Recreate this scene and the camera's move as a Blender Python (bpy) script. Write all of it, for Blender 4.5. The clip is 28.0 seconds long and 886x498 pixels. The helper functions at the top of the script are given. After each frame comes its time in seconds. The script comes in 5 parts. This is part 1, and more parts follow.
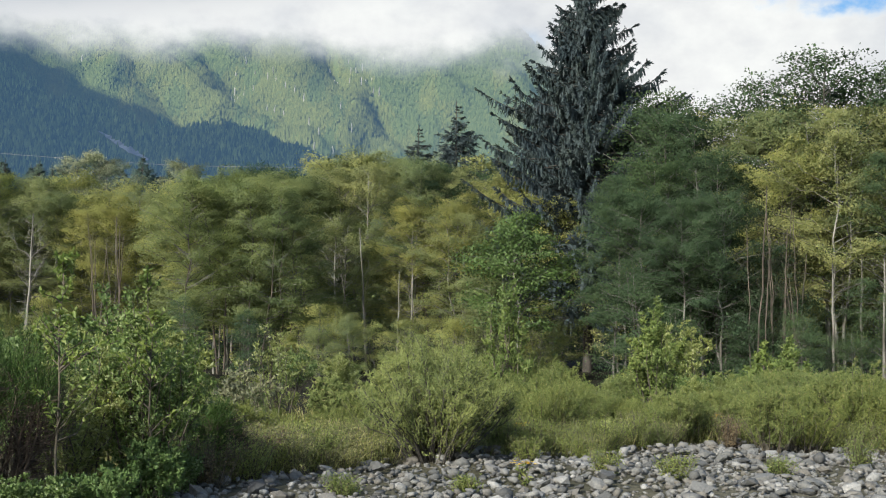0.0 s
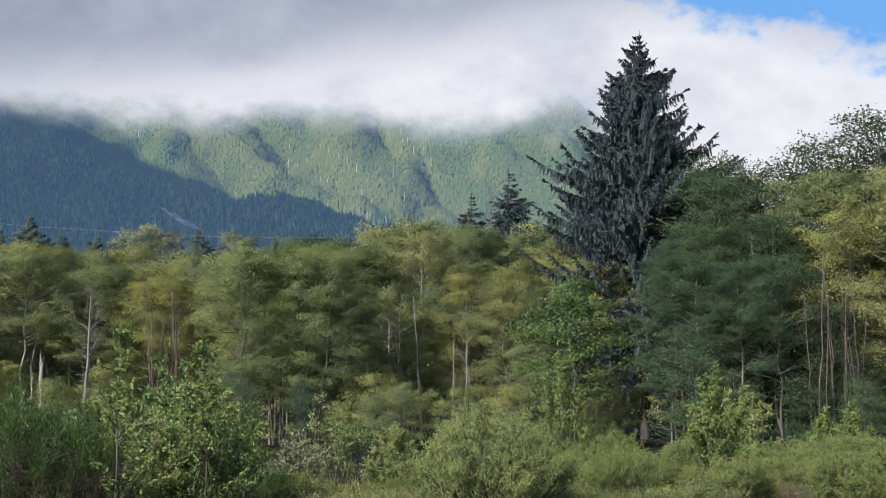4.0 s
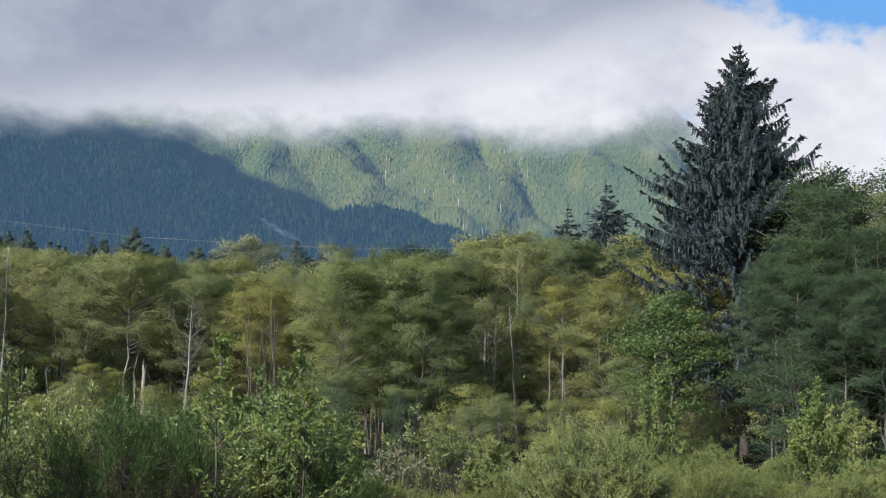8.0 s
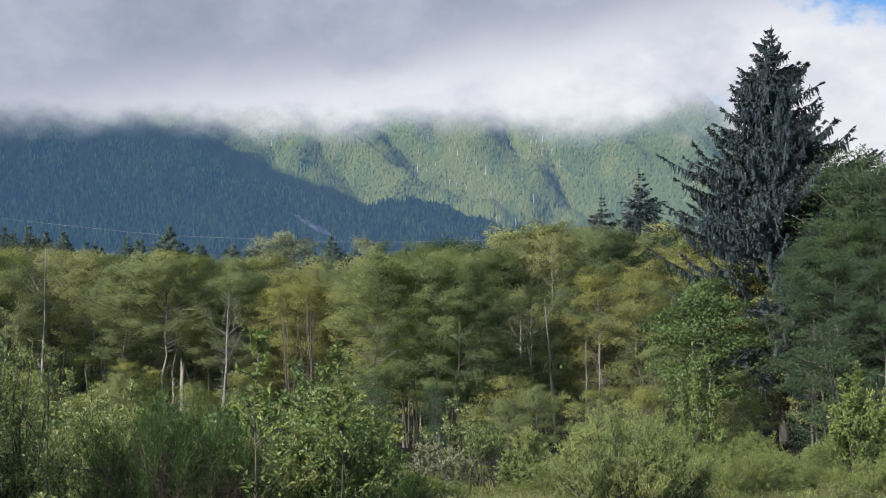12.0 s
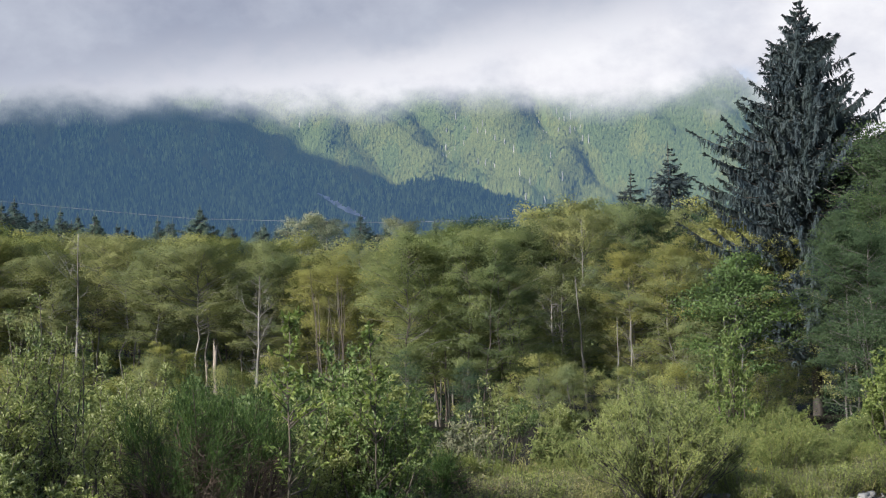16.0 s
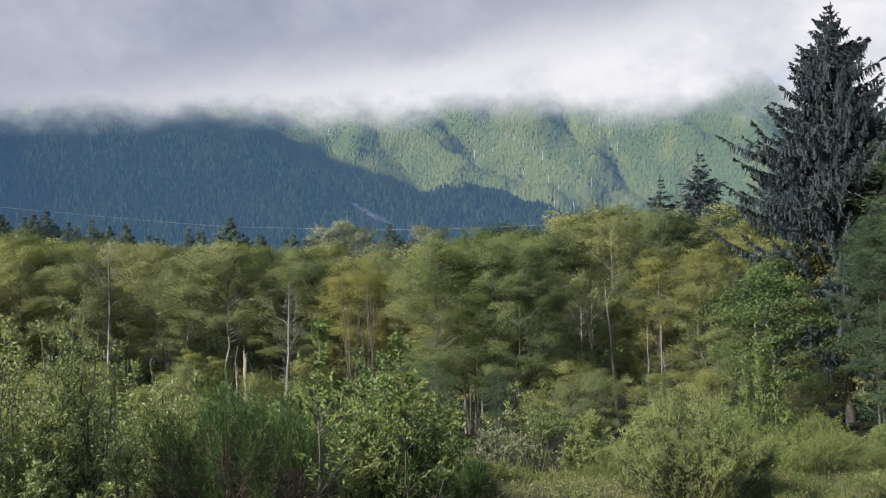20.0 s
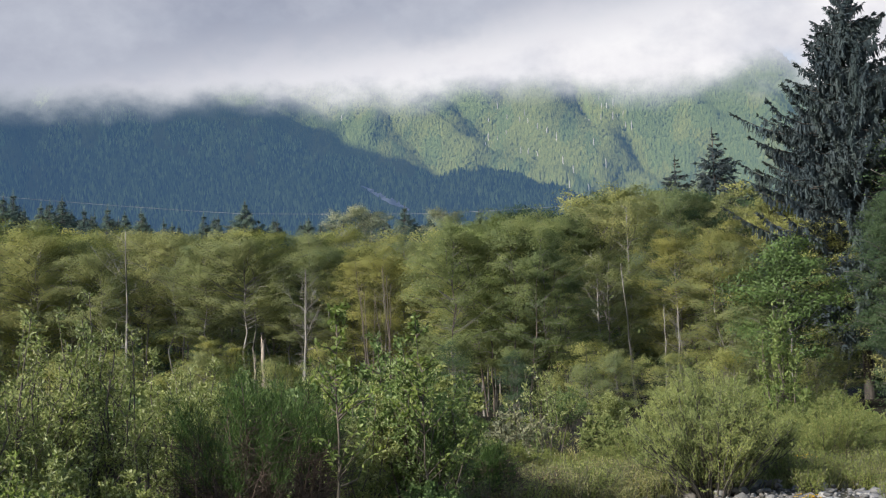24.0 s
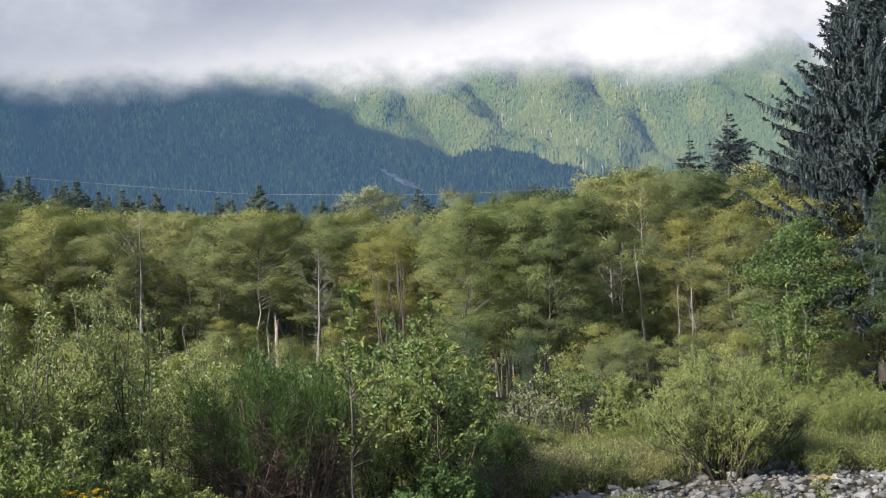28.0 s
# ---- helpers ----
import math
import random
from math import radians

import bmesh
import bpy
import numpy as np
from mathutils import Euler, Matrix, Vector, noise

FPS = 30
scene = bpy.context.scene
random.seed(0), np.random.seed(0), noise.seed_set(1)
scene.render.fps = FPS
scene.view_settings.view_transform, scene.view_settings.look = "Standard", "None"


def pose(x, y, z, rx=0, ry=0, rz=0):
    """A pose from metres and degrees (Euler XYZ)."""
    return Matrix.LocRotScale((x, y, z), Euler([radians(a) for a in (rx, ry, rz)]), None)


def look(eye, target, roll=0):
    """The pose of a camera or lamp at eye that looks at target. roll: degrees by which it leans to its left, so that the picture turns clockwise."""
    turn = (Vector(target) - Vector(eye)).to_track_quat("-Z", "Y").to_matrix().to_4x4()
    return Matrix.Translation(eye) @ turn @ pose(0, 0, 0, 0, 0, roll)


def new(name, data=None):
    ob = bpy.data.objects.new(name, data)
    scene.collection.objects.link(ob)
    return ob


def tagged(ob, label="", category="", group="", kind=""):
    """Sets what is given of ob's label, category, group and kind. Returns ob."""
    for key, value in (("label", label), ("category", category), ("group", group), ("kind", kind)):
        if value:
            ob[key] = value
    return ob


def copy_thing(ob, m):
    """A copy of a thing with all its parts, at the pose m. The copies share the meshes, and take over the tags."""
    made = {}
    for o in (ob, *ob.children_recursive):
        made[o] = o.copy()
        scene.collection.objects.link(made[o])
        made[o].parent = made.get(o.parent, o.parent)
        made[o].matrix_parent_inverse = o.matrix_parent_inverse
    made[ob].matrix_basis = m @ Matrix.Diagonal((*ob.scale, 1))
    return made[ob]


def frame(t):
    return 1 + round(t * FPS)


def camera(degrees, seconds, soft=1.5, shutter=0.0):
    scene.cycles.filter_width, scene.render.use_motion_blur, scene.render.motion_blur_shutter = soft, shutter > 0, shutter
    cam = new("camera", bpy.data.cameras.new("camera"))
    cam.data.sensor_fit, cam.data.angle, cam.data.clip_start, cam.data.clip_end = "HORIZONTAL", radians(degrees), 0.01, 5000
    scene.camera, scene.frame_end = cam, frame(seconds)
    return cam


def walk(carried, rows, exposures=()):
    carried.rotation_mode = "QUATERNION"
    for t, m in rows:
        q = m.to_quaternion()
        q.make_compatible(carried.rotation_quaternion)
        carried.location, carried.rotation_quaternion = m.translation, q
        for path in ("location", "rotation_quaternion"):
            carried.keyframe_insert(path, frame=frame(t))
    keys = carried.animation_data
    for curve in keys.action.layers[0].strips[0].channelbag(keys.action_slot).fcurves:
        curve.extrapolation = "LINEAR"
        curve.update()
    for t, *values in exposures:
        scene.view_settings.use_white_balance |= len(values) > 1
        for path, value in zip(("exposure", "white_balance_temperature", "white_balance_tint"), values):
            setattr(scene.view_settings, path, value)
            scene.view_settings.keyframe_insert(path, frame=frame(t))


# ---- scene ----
# Camera: one standing spot on the gravel bar, turned by hand
cam = camera(38.0, 28.0, soft=1.15)
EYE = 1.7
ROWS = [
    (0, -7.96, 3.73, -0.46), (0.5, -8.32, 5.62, 0.59), (1, -8.75, 6.07, -0.33), (1.5, -7.43, 6.49, -0.15),
    (2, -5.97, 7.08, 0.09), (2.5, -5.89, 6.89, 0.01), (4.5, -5.21, 6.74, 0.18), (5, -4.26, 6.89, -0.58),
    (5.5, -3.88, 7.01, -0.94), (6, -2.64, 6.99, -1.13), (6.5, -1.93, 6.93, -0.70), (7, -1.32, 6.88, -1.11),
    (7.5, -1.32, 7.04, -0.86), (8, -1.29, 7.23, -0.62), (8.5, -1.25, 7.61, -1.12), (9, -0.65, 7.61, -0.70),
    (9.5, -0.18, 7.59, 0.66), (10, 0.01, 7.92, 0.26), (10.5, 0.04, 8.02, 0.29), (11, 0.00, 7.86, -0.00),
    (11.5, 0.03, 7.22, 0.34), (12, 0.36, 6.89, 0.46), (12.5, 0.61, 6.78, 0.42), (14.5, 1.15, 6.60, 0.44),
    (15, 1.33, 6.57, 0.45), (15.5, 1.63, 6.33, 0.95), (16, 1.77, 5.98, 1.22), (16.5, 1.96, 5.96, 1.14),
    (17, 2.33, 5.97, 1.27), (17.5, 2.59, 5.71, 1.83), (18, 2.13, 5.72, 1.44), (18.5, 2.35, 5.80, 1.52),
    (19, 2.49, 5.97, 1.30), (19.5, 2.81, 6.15, 1.58), (20, 3.08, 6.32, 1.29), (20.5, 3.50, 6.37, 2.06),
    (22.5, 3.56, 5.99, 2.70), (23, 3.51, 5.81, 2.42), (23.5, 3.73, 5.60, 2.48), (24, 3.86, 5.61, 2.17),
    (24.5, 4.04, 5.64, 2.20), (25, 4.18, 5.66, 1.79), (25.5, 4.37, 5.60, 2.29), (26, 4.30, 5.44, 1.76),
    (26.5, 4.26, 4.99, 1.21), (27, 4.30, 4.83, 1.62), (27.5, 4.39, 4.80, 1.57), (28, 4.45, 4.78, 2.01),
]
walk(cam, [(t, pose(0, 0, EYE, 90 + pitch, roll, yaw)) for t, yaw, pitch, roll in ROWS], [(0.0, 0.17, 6450, 4), (1.0, 0.07, 6200, 10), (4.5, 0.05, 6120, 10), (10.0, 0.02, 6120, 10), (16.0, 0.17, 6250, 10), (20.0, 0.1, 6300, 10), (24.5, 0.14, 6400, 10), (26.0, 0.21, 6420, 10), (27.0, 0.34, 6450, 10), (28.0, 0.34, 6450, 10)])

# ---- light ----
SUN_AZ, SUN_EL = -138.0, 33.0          # degrees clockwise from straight ahead (+y), and above the horizon
world = bpy.data.worlds.new("sky")
scene.world = world
world.use_nodes = True
wn = world.node_tree
wn.nodes.clear()
sky = wn.nodes.new("ShaderNodeTexSky")
sky.sky_type, sky.sun_disc = "NISHITA", False
sky.sun_elevation, sky.sun_rotation = radians(SUN_EL), radians(SUN_AZ)
sky.air_density, sky.dust_density, sky.ozone_density = 1.0, 1.5, 1.0
wbg = wn.nodes.new("ShaderNodeBackground")
wbg.inputs["Strength"].default_value = 0.19
wout = wn.nodes.new("ShaderNodeOutputWorld")
wn.links.new(sky.outputs[0], wbg.inputs[0])
wn.links.new(wbg.outputs[0], wout.inputs[0])
sun_data = bpy.data.lights.new("sun", "SUN")
sun_data.energy, sun_data.angle, sun_data.color = 6.0, radians(0.9), (1.0, 0.955, 0.88)
sun = new("sun", sun_data)
sa, se = radians(SUN_AZ), radians(SUN_EL)
sun.matrix_world = look((0, 0, 60), Vector((0, 0, 60)) - Vector((math.sin(sa) * math.cos(se), math.cos(sa) * math.cos(se), math.sin(se))))

# ---- small tools ----
def spot(az, d):
    """Ground place at bearing az (degrees, clockwise from +y) and distance d."""
    return d * math.sin(radians(az)), d * math.cos(radians(az))


def mesh_of(name, V, faces, smooth=False):
    """A mesh from a vertex array and a list of index arrays with 3 or 4 columns."""
    me = bpy.data.meshes.new(name)
    V = np.asarray(V, np.float32)
    faces = [np.asarray(f, np.int32) for f in faces if len(f)]
    me.vertices.add(len(V))
    me.vertices.foreach_set("co", V.ravel())
    loops = np.concatenate([f.ravel() for f in faces])
    sizes = np.concatenate([np.full(len(f), f.shape[1], np.int32) for f in faces])
    me.loops.add(len(loops))
    me.loops.foreach_set("vertex_index", loops)
    me.polygons.add(len(sizes))
    me.polygons.foreach_set("loop_start", np.concatenate([[0], np.cumsum(sizes)[:-1]]).astype(np.int32))
    me.update(calc_edges=True)
    if smooth:
        me.polygons.foreach_set("use_smooth", np.ones(len(sizes), bool))
    return me


def facing_of(me, out):
    """Stores which way each leaf's spray faces."""
    me.attributes.new("out", "FLOAT_VECTOR", "POINT").data.foreach_set("vector", np.asarray(out, np.float32).ravel())


def part(name, me, material, parent=None, label=""):
    if material is not None and not me.materials:
        me.materials.append(material)
    ob = new(name, me)
    if parent is not None:
        ob.parent = parent
    if label:
        ob["label"] = label
    return ob


class Shape:
    """Collects vertices and faces of one mesh."""

    def __init__(self):
        self.v, self.f3, self.f4, self.n, self.o, self.facing = [], [], [], 0, [], False

    def add(self, V, tri=None, quad=None, out=None):
        V = np.asarray(V, float).reshape(-1, 3)
        if tri is not None and len(tri):
            self.f3.append(np.asarray(tri, np.int64) + self.n)
        if quad is not None and len(quad):
            self.f4.append(np.asarray(quad, np.int64) + self.n)
        self.v.append(V)
        self.o.append(np.zeros((len(V), 3)) if out is None else out)
        self.facing = self.facing or out is not None
        self.n += len(V)

    def tube(self, path, radii, sides=5):
        path = np.asarray(path, float)
        k = len(path)
        T = np.gradient(path, axis=0)
        T /= np.linalg.norm(T, axis=1, keepdims=True) + 1e-9
        up = np.where(np.abs(T[:, 2:3]) > 0.9, [[1.0, 0, 0]], [[0, 0, 1.0]])
        A = np.cross(T, up)
        A /= np.linalg.norm(A, axis=1, keepdims=True) + 1e-9
        B = np.cross(T, A)
        ang = np.arange(sides) * 2 * np.pi / sides
        ring = path[:, None] + np.asarray(radii, float)[:, None, None] * (A[:, None] * np.cos(ang)[None, :, None] + B[:, None] * np.sin(ang)[None, :, None])
        i, j = np.meshgrid(np.arange(k - 1), np.arange(sides), indexing="ij")
        a, b = (i * sides + j).ravel(), (i * sides + (j + 1) % sides).ravel()
        top = k * sides
        V = np.concatenate([ring.reshape(-1, 3), path[-1:]])
        cap = np.stack([(k - 1) * sides + np.arange(sides), (k - 1) * sides + (np.arange(sides) + 1) % sides, np.full(sides, top)], 1)
        self.add(V, tri=cap, quad=np.stack([a, b, b + sides, a + sides], 1))

    def leaves(self, P, A, L, W, rng, fold=0.25, fine=False, flat=0.0, out=None):
        """Leaf blades: base points P, axes A, lengths L, widths W. flat pulls their faces towards the sky; out is the way the spray faces."""
        P, A = np.asarray(P, float), np.asarray(A, float)
        n = len(P)
        if n == 0:
            return
        A = A / (np.linalg.norm(A, axis=1, keepdims=True) + 1e-9)
        N = rng.normal(size=(n, 3))
        N[:, 2] += flat * 3
        S = np.cross(A, N)
        S /= np.linalg.norm(S, axis=1, keepdims=True) + 1e-9
        N = np.cross(S, A)
        L, W = np.broadcast_to(L, n)[:, None], np.broadcast_to(W, n)[:, None]
        lift = N * W * fold
        tip = P + A * L - N * L * 0.08
        if fine:
            V = np.stack([P, P + A * L * 0.28 + S * W * 0.46 + lift, P + A * L * 0.66 + S * W * 0.36 + lift, tip,
                          P + A * L * 0.66 - S * W * 0.36 + lift, P + A * L * 0.28 - S * W * 0.46 + lift], 1).reshape(-1, 3)
            k = np.arange(n)[:, None] * 6
            self.add(V, quad=np.concatenate([k + [[0, 1, 2, 3]], k + [[0, 3, 4, 5]]]), out=None if out is None else np.repeat(out, 6, 0))
        else:
            V = np.stack([P, P + A * L * 0.45 + S * W * 0.5 + lift, tip, P + A * L * 0.45 - S * W * 0.5 + lift], 1).reshape(-1, 3)
            k = np.arange(n)[:, None] * 4
            self.add(V, tri=np.concatenate([k + [[0, 1, 2]], k + [[0, 2, 3]]]), out=None if out is None else np.repeat(out, 4, 0))

    def mesh(self, name, smooth=False):
        faces = []
        if self.f3:
            faces.append(np.concatenate(self.f3))
        if self.f4:
            faces.append(np.concatenate(self.f4))
        me = mesh_of(name, np.concatenate(self.v), faces, smooth)
        if self.facing:
            facing_of(me, np.concatenate(self.o))
        return me


def unit(v):
    v = np.asarray(v, float)
    return v / (np.linalg.norm(v, axis=-1, keepdims=True) + 1e-9)


# ---- materials ----
def material(name):
    m = bpy.data.materials.new(name)
    m.use_nodes = True
    nt = m.node_tree
    nt.nodes.clear()
    out = nt.nodes.new("ShaderNodeOutputMaterial")
    return m, nt, out


def node(nt, kind, **values):
    n = nt.nodes.new(kind)
    for key, value in values.items():
        n.inputs[key].default_value = value
    return n


def ramp(nt, fac, stops):
    r = nt.nodes.new("ShaderNodeValToRGB")
    while len(r.color_ramp.elements) < len(stops):
        r.color_ramp.elements.new(0.5)
    for e, (pos, col) in zip(r.color_ramp.elements, stops):
        e.position, e.color = pos, (*col, 1)
    nt.links.new(fac, r.inputs[0])
    return r.outputs[0]


def mix(nt, fac, a, b, mode="MIX"):
    m = nt.nodes.new("ShaderNodeMix")
    m.data_type, m.blend_type = "RGBA", mode
    for sock, value in ((m.inputs[0], fac), (m.inputs[6], a), (m.inputs[7], b)):
        if isinstance(value, (int, float)):
            sock.default_value = value
        elif isinstance(value, tuple):
            sock.default_value = (*value, 1)
        else:
            nt.links.new(value, sock)
    return m.outputs[2]


def calc(nt, op, a, b=0.0, c=0.0):
    m = nt.nodes.new("ShaderNodeMath")
    m.operation = op
    for sock, value in zip(m.inputs, (a, b, c)):
        if isinstance(value, (int, float)):
            sock.default_value = value
        else:
            nt.links.new(value, sock)
    return m.outputs[0]


def leaf_material(name, dark, mid, light, odd, odd_share=0.08, rough=0.5, through_light=0.3, spread=0.5, soft=0.6):
    """Foliage: each leaf its own tone, each plant its own cast, some leaves turned; soft: how far leaves lie with their spray."""
    m, nt, out = material(name)
    geo = nt.nodes.new("ShaderNodeNewGeometry")
    info = nt.nodes.new("ShaderNodeObjectInfo")
    col = ramp(nt, geo.outputs["Random Per Island"], [(0.0, dark), (0.5, mid), (1.0 - odd_share, light), (1.0, odd)])
    cast = ramp(nt, info.outputs["Random"], [(0.0, (1.0 - 0.45 * spread, 1.0 - 0.3 * spread, 1.0 - 0.2 * spread)), (0.55, (1.0, 1.0, 1.0)), (1.0, (1.0 + spread * 0.2, 1.0 + spread * 0.18, 0.9))])
    col = mix(nt, 1.0, col, cast, "MULTIPLY")
    tex = node(nt, "ShaderNodeTexNoise", Scale=0.6, Detail=2.0)
    co = nt.nodes.new("ShaderNodeTexCoord")
    nt.links.new(co.outputs["Object"], tex.inputs["Vector"])
    col = mix(nt, 1.0, col, ramp(nt, tex.outputs["Fac"], [(0.3, (0.75, 0.8, 0.85)), (0.7, (1.15, 1.1, 1.0))]), "MULTIPLY")
    p = node(nt, "ShaderNodeBsdfPrincipled", Roughness=rough)
    p.inputs["Specular IOR Level"].default_value = 0.2
    nt.links.new(col, p.inputs["Base Color"])
    tr = nt.nodes.new("ShaderNodeBsdfTranslucent")
    att = nt.nodes.new("ShaderNodeAttribute")
    att.attribute_name = "out"
    turn = nt.nodes.new("ShaderNodeVectorTransform")
    turn.vector_type, turn.convert_from, turn.convert_to = "VECTOR", "OBJECT", "WORLD"
    nt.links.new(att.outputs["Vector"], turn.inputs[0])
    lay = nt.nodes.new("ShaderNodeVectorMath")
    lay.operation = "MULTIPLY_ADD"
    lay.inputs[1].default_value = (soft / (1 - soft),) * 3
    nt.links.new(turn.outputs[0], lay.inputs[0])
    nt.links.new(geo.outputs["Normal"], lay.inputs[2])
    way = nt.nodes.new("ShaderNodeVectorMath")
    way.operation = "NORMALIZE"
    nt.links.new(lay.outputs[0], way.inputs[0])
    nt.links.new(way.outputs[0], p.inputs["Normal"])
    nt.links.new(way.outputs[0], tr.inputs["Normal"])
    nt.links.new(mix(nt, 1.0, col, (1.0, 1.14, 0.62), "MULTIPLY"), tr.inputs["Color"])
    mx = nt.nodes.new("ShaderNodeMixShader")
    mx.inputs[0].default_value = through_light
    nt.links.new(p.outputs[0], mx.inputs[1])
    nt.links.new(tr.outputs[0], mx.inputs[2])
    nt.links.new(mx.outputs[0], out.inputs[0])
    return m


def bark_material(name, base, pale, scale=6.0, rough=0.85, patch=0.5):
    m, nt, out = material(name)
    co = nt.nodes.new("ShaderNodeTexCoord")
    mp = nt.nodes.new("ShaderNodeMapping")
    mp.inputs["Scale"].default_value = (1, 1, 0.35)
    nt.links.new(co.outputs["Object"], mp.inputs["Vector"])
    n1 = node(nt, "ShaderNodeTexNoise", Scale=scale, Detail=5.0)
    n2 = node(nt, "ShaderNodeTexNoise", Scale=scale * 6, Detail=3.0)
    nt.links.new(mp.outputs[0], n1.inputs["Vector"])
    nt.links.new(mp.outputs[0], n2.inputs["Vector"])
    col = ramp(nt, n1.outputs["Fac"], [(patch - 0.12, base), (patch + 0.12, pale)])
    col = mix(nt, 0.5, col, ramp(nt, n2.outputs["Fac"], [(0.3, (0.5, 0.5, 0.5)), (0.7, (1.1, 1.1, 1.1))]), "MULTIPLY")
    p = node(nt, "ShaderNodeBsdfPrincipled", Roughness=rough)
    nt.links.new(col, p.inputs["Base Color"])
    b = node(nt, "ShaderNodeBump", Strength=0.5, Distance=0.02)
    nt.links.new(n2.outputs["Fac"], b.inputs["Height"])
    nt.links.new(b.outputs[0], p.inputs["Normal"])
    nt.links.new(p.outputs[0], out.inputs[0])
    return m


ALDER_LEAF = leaf_material("alder_leaf", (0.2843, 0.3044, 0.1357), (0.3445, 0.3567, 0.1529), (0.3988, 0.3988, 0.1769), (0.4397, 0.4104, 0.1901), rough=0.75, through_light=0.48, spread=0.75, soft=0.74)
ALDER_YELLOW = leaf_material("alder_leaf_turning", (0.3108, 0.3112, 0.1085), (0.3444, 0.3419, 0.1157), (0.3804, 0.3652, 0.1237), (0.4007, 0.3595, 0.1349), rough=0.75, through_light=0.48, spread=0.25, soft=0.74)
ALDER_MID = leaf_material("alder_leaf_green", (0.1978, 0.2425, 0.1054), (0.2408, 0.285, 0.1206), (0.2897, 0.3262, 0.1384), (0.3269, 0.339, 0.1508), rough=0.75, through_light=0.48, spread=0.5, soft=0.74)
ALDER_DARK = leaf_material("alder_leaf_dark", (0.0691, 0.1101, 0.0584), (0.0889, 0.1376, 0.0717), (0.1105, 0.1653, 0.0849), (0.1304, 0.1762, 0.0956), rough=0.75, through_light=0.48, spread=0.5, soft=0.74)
COTTON_LEAF = leaf_material("cottonwood_leaf", (0.0868, 0.1328, 0.0417), (0.1425, 0.2024, 0.0631), (0.2196, 0.2758, 0.1021), (0.3468, 0.4035, 0.2232), 0.18, 0.45, 0.4, 0.15)
BRIGHT_LEAF = leaf_material("bright_cottonwood_leaf", (0.1032, 0.1443, 0.039), (0.1703, 0.2184, 0.0585), (0.2322, 0.2802, 0.0858), (0.2993, 0.34, 0.1326), 0.15, 0.45, 0.4, 0.15)
SHRUB_LEAF = leaf_material("shrub_leaf", (0.1698, 0.1995, 0.0695), (0.2754, 0.3062, 0.1076), (0.3854, 0.4059, 0.1638), (0.5645, 0.5699, 0.3413), 0.16, 0.5, 0.5, 0.15)
WILLOW_LEAF = leaf_material("willow_leaf", (0.1793, 0.2123, 0.0671), (0.2411, 0.2709, 0.0891), (0.3083, 0.3296, 0.1168), (0.3699, 0.3649, 0.1438), 0.08, 0.6, spread=0.2)
WEED_LEAF = leaf_material("weed_leaf", (0.1214, 0.1487, 0.0444), (0.1774, 0.2054, 0.0646), (0.2334, 0.2568, 0.0904), (0.3081, 0.2793, 0.121), 0.1, 0.65, spread=0.4)
MAPLE_LEAF = leaf_material("maple_leaf", (0.0791, 0.1294, 0.0411), (0.1024, 0.1629, 0.052), (0.1303, 0.1917, 0.0678), (0.1582, 0.2108, 0.0908), 0.08, 0.5, spread=0.1)
PALE_LEAF = leaf_material("pale_cottonwood_leaf", (0.2275, 0.2538, 0.1487), (0.315, 0.3375, 0.21), (0.42, 0.4225, 0.28), (0.525, 0.5063, 0.35), 0.1, 0.6, spread=0.1)
GREY_LEAF = leaf_material("grey_leaf", (0.14, 0.15, 0.09), (0.22, 0.22, 0.13), (0.32, 0.31, 0.2), (0.4, 0.36, 0.24), 0.1, 0.6, spread=0.1)
SPRUCE_LEAF = leaf_material("spruce_needle", (0.0378, 0.055, 0.0622), (0.05, 0.0707, 0.079), (0.0633, 0.0854, 0.0942), (0.0753, 0.0921, 0.104), 0.06, 0.6, 0.12, 0.1)
# paler, bluer spruce needles with distance haze put into the colour
HAZY_SPRUCE = leaf_material("hazed_spruce_needle", (0.0894, 0.1346, 0.1141), (0.1251, 0.1809, 0.1505), (0.1645, 0.2242, 0.1825), (0.1973, 0.2527, 0.2106), 0.06, 0.7, 0.12, 0.3)
BROOM_LEAF = leaf_material("broom_stem_green", (0.0287, 0.055, 0.013), (0.0483, 0.088, 0.02), (0.0713, 0.1166, 0.03), (0.1035, 0.1485, 0.042), 0.05, 0.55, 0.15, 0.1)
GRASS = leaf_material("dry_grass", (0.1419, 0.1597, 0.0572), (0.227, 0.2303, 0.088), (0.3122, 0.2901, 0.132), (0.3973, 0.3695, 0.194), 0.15, 0.7, 0.25, 0.2)
DRY_TWIG = leaf_material("dry_seedhead", (0.1, 0.075, 0.045), (0.17, 0.12, 0.075), (0.25, 0.19, 0.12), (0.32, 0.26, 0.18), 0.1, 0.8, 0.1, 0.1)
YELLOW = leaf_material("ragwort_flower", (0.55, 0.32, 0.01), (0.68, 0.42, 0.015), (0.75, 0.5, 0.02), (0.8, 0.55, 0.05), 0.1, 0.6, 0.2, 0.05)
ALDER_BARK = bark_material("alder_bark", (0.095, 0.085, 0.07), (0.27, 0.255, 0.225), 2.5)
DARK_BARK = bark_material("dark_bark", (0.04, 0.034, 0.028), (0.085, 0.074, 0.062), 5)
DEAD_WOOD = bark_material("dead_wood", (0.1, 0.082, 0.064), (0.32, 0.27, 0.215), 6)
BROOM_WOOD = bark_material("broom_wood", (0.045, 0.031, 0.023), (0.1, 0.07, 0.05), 8)
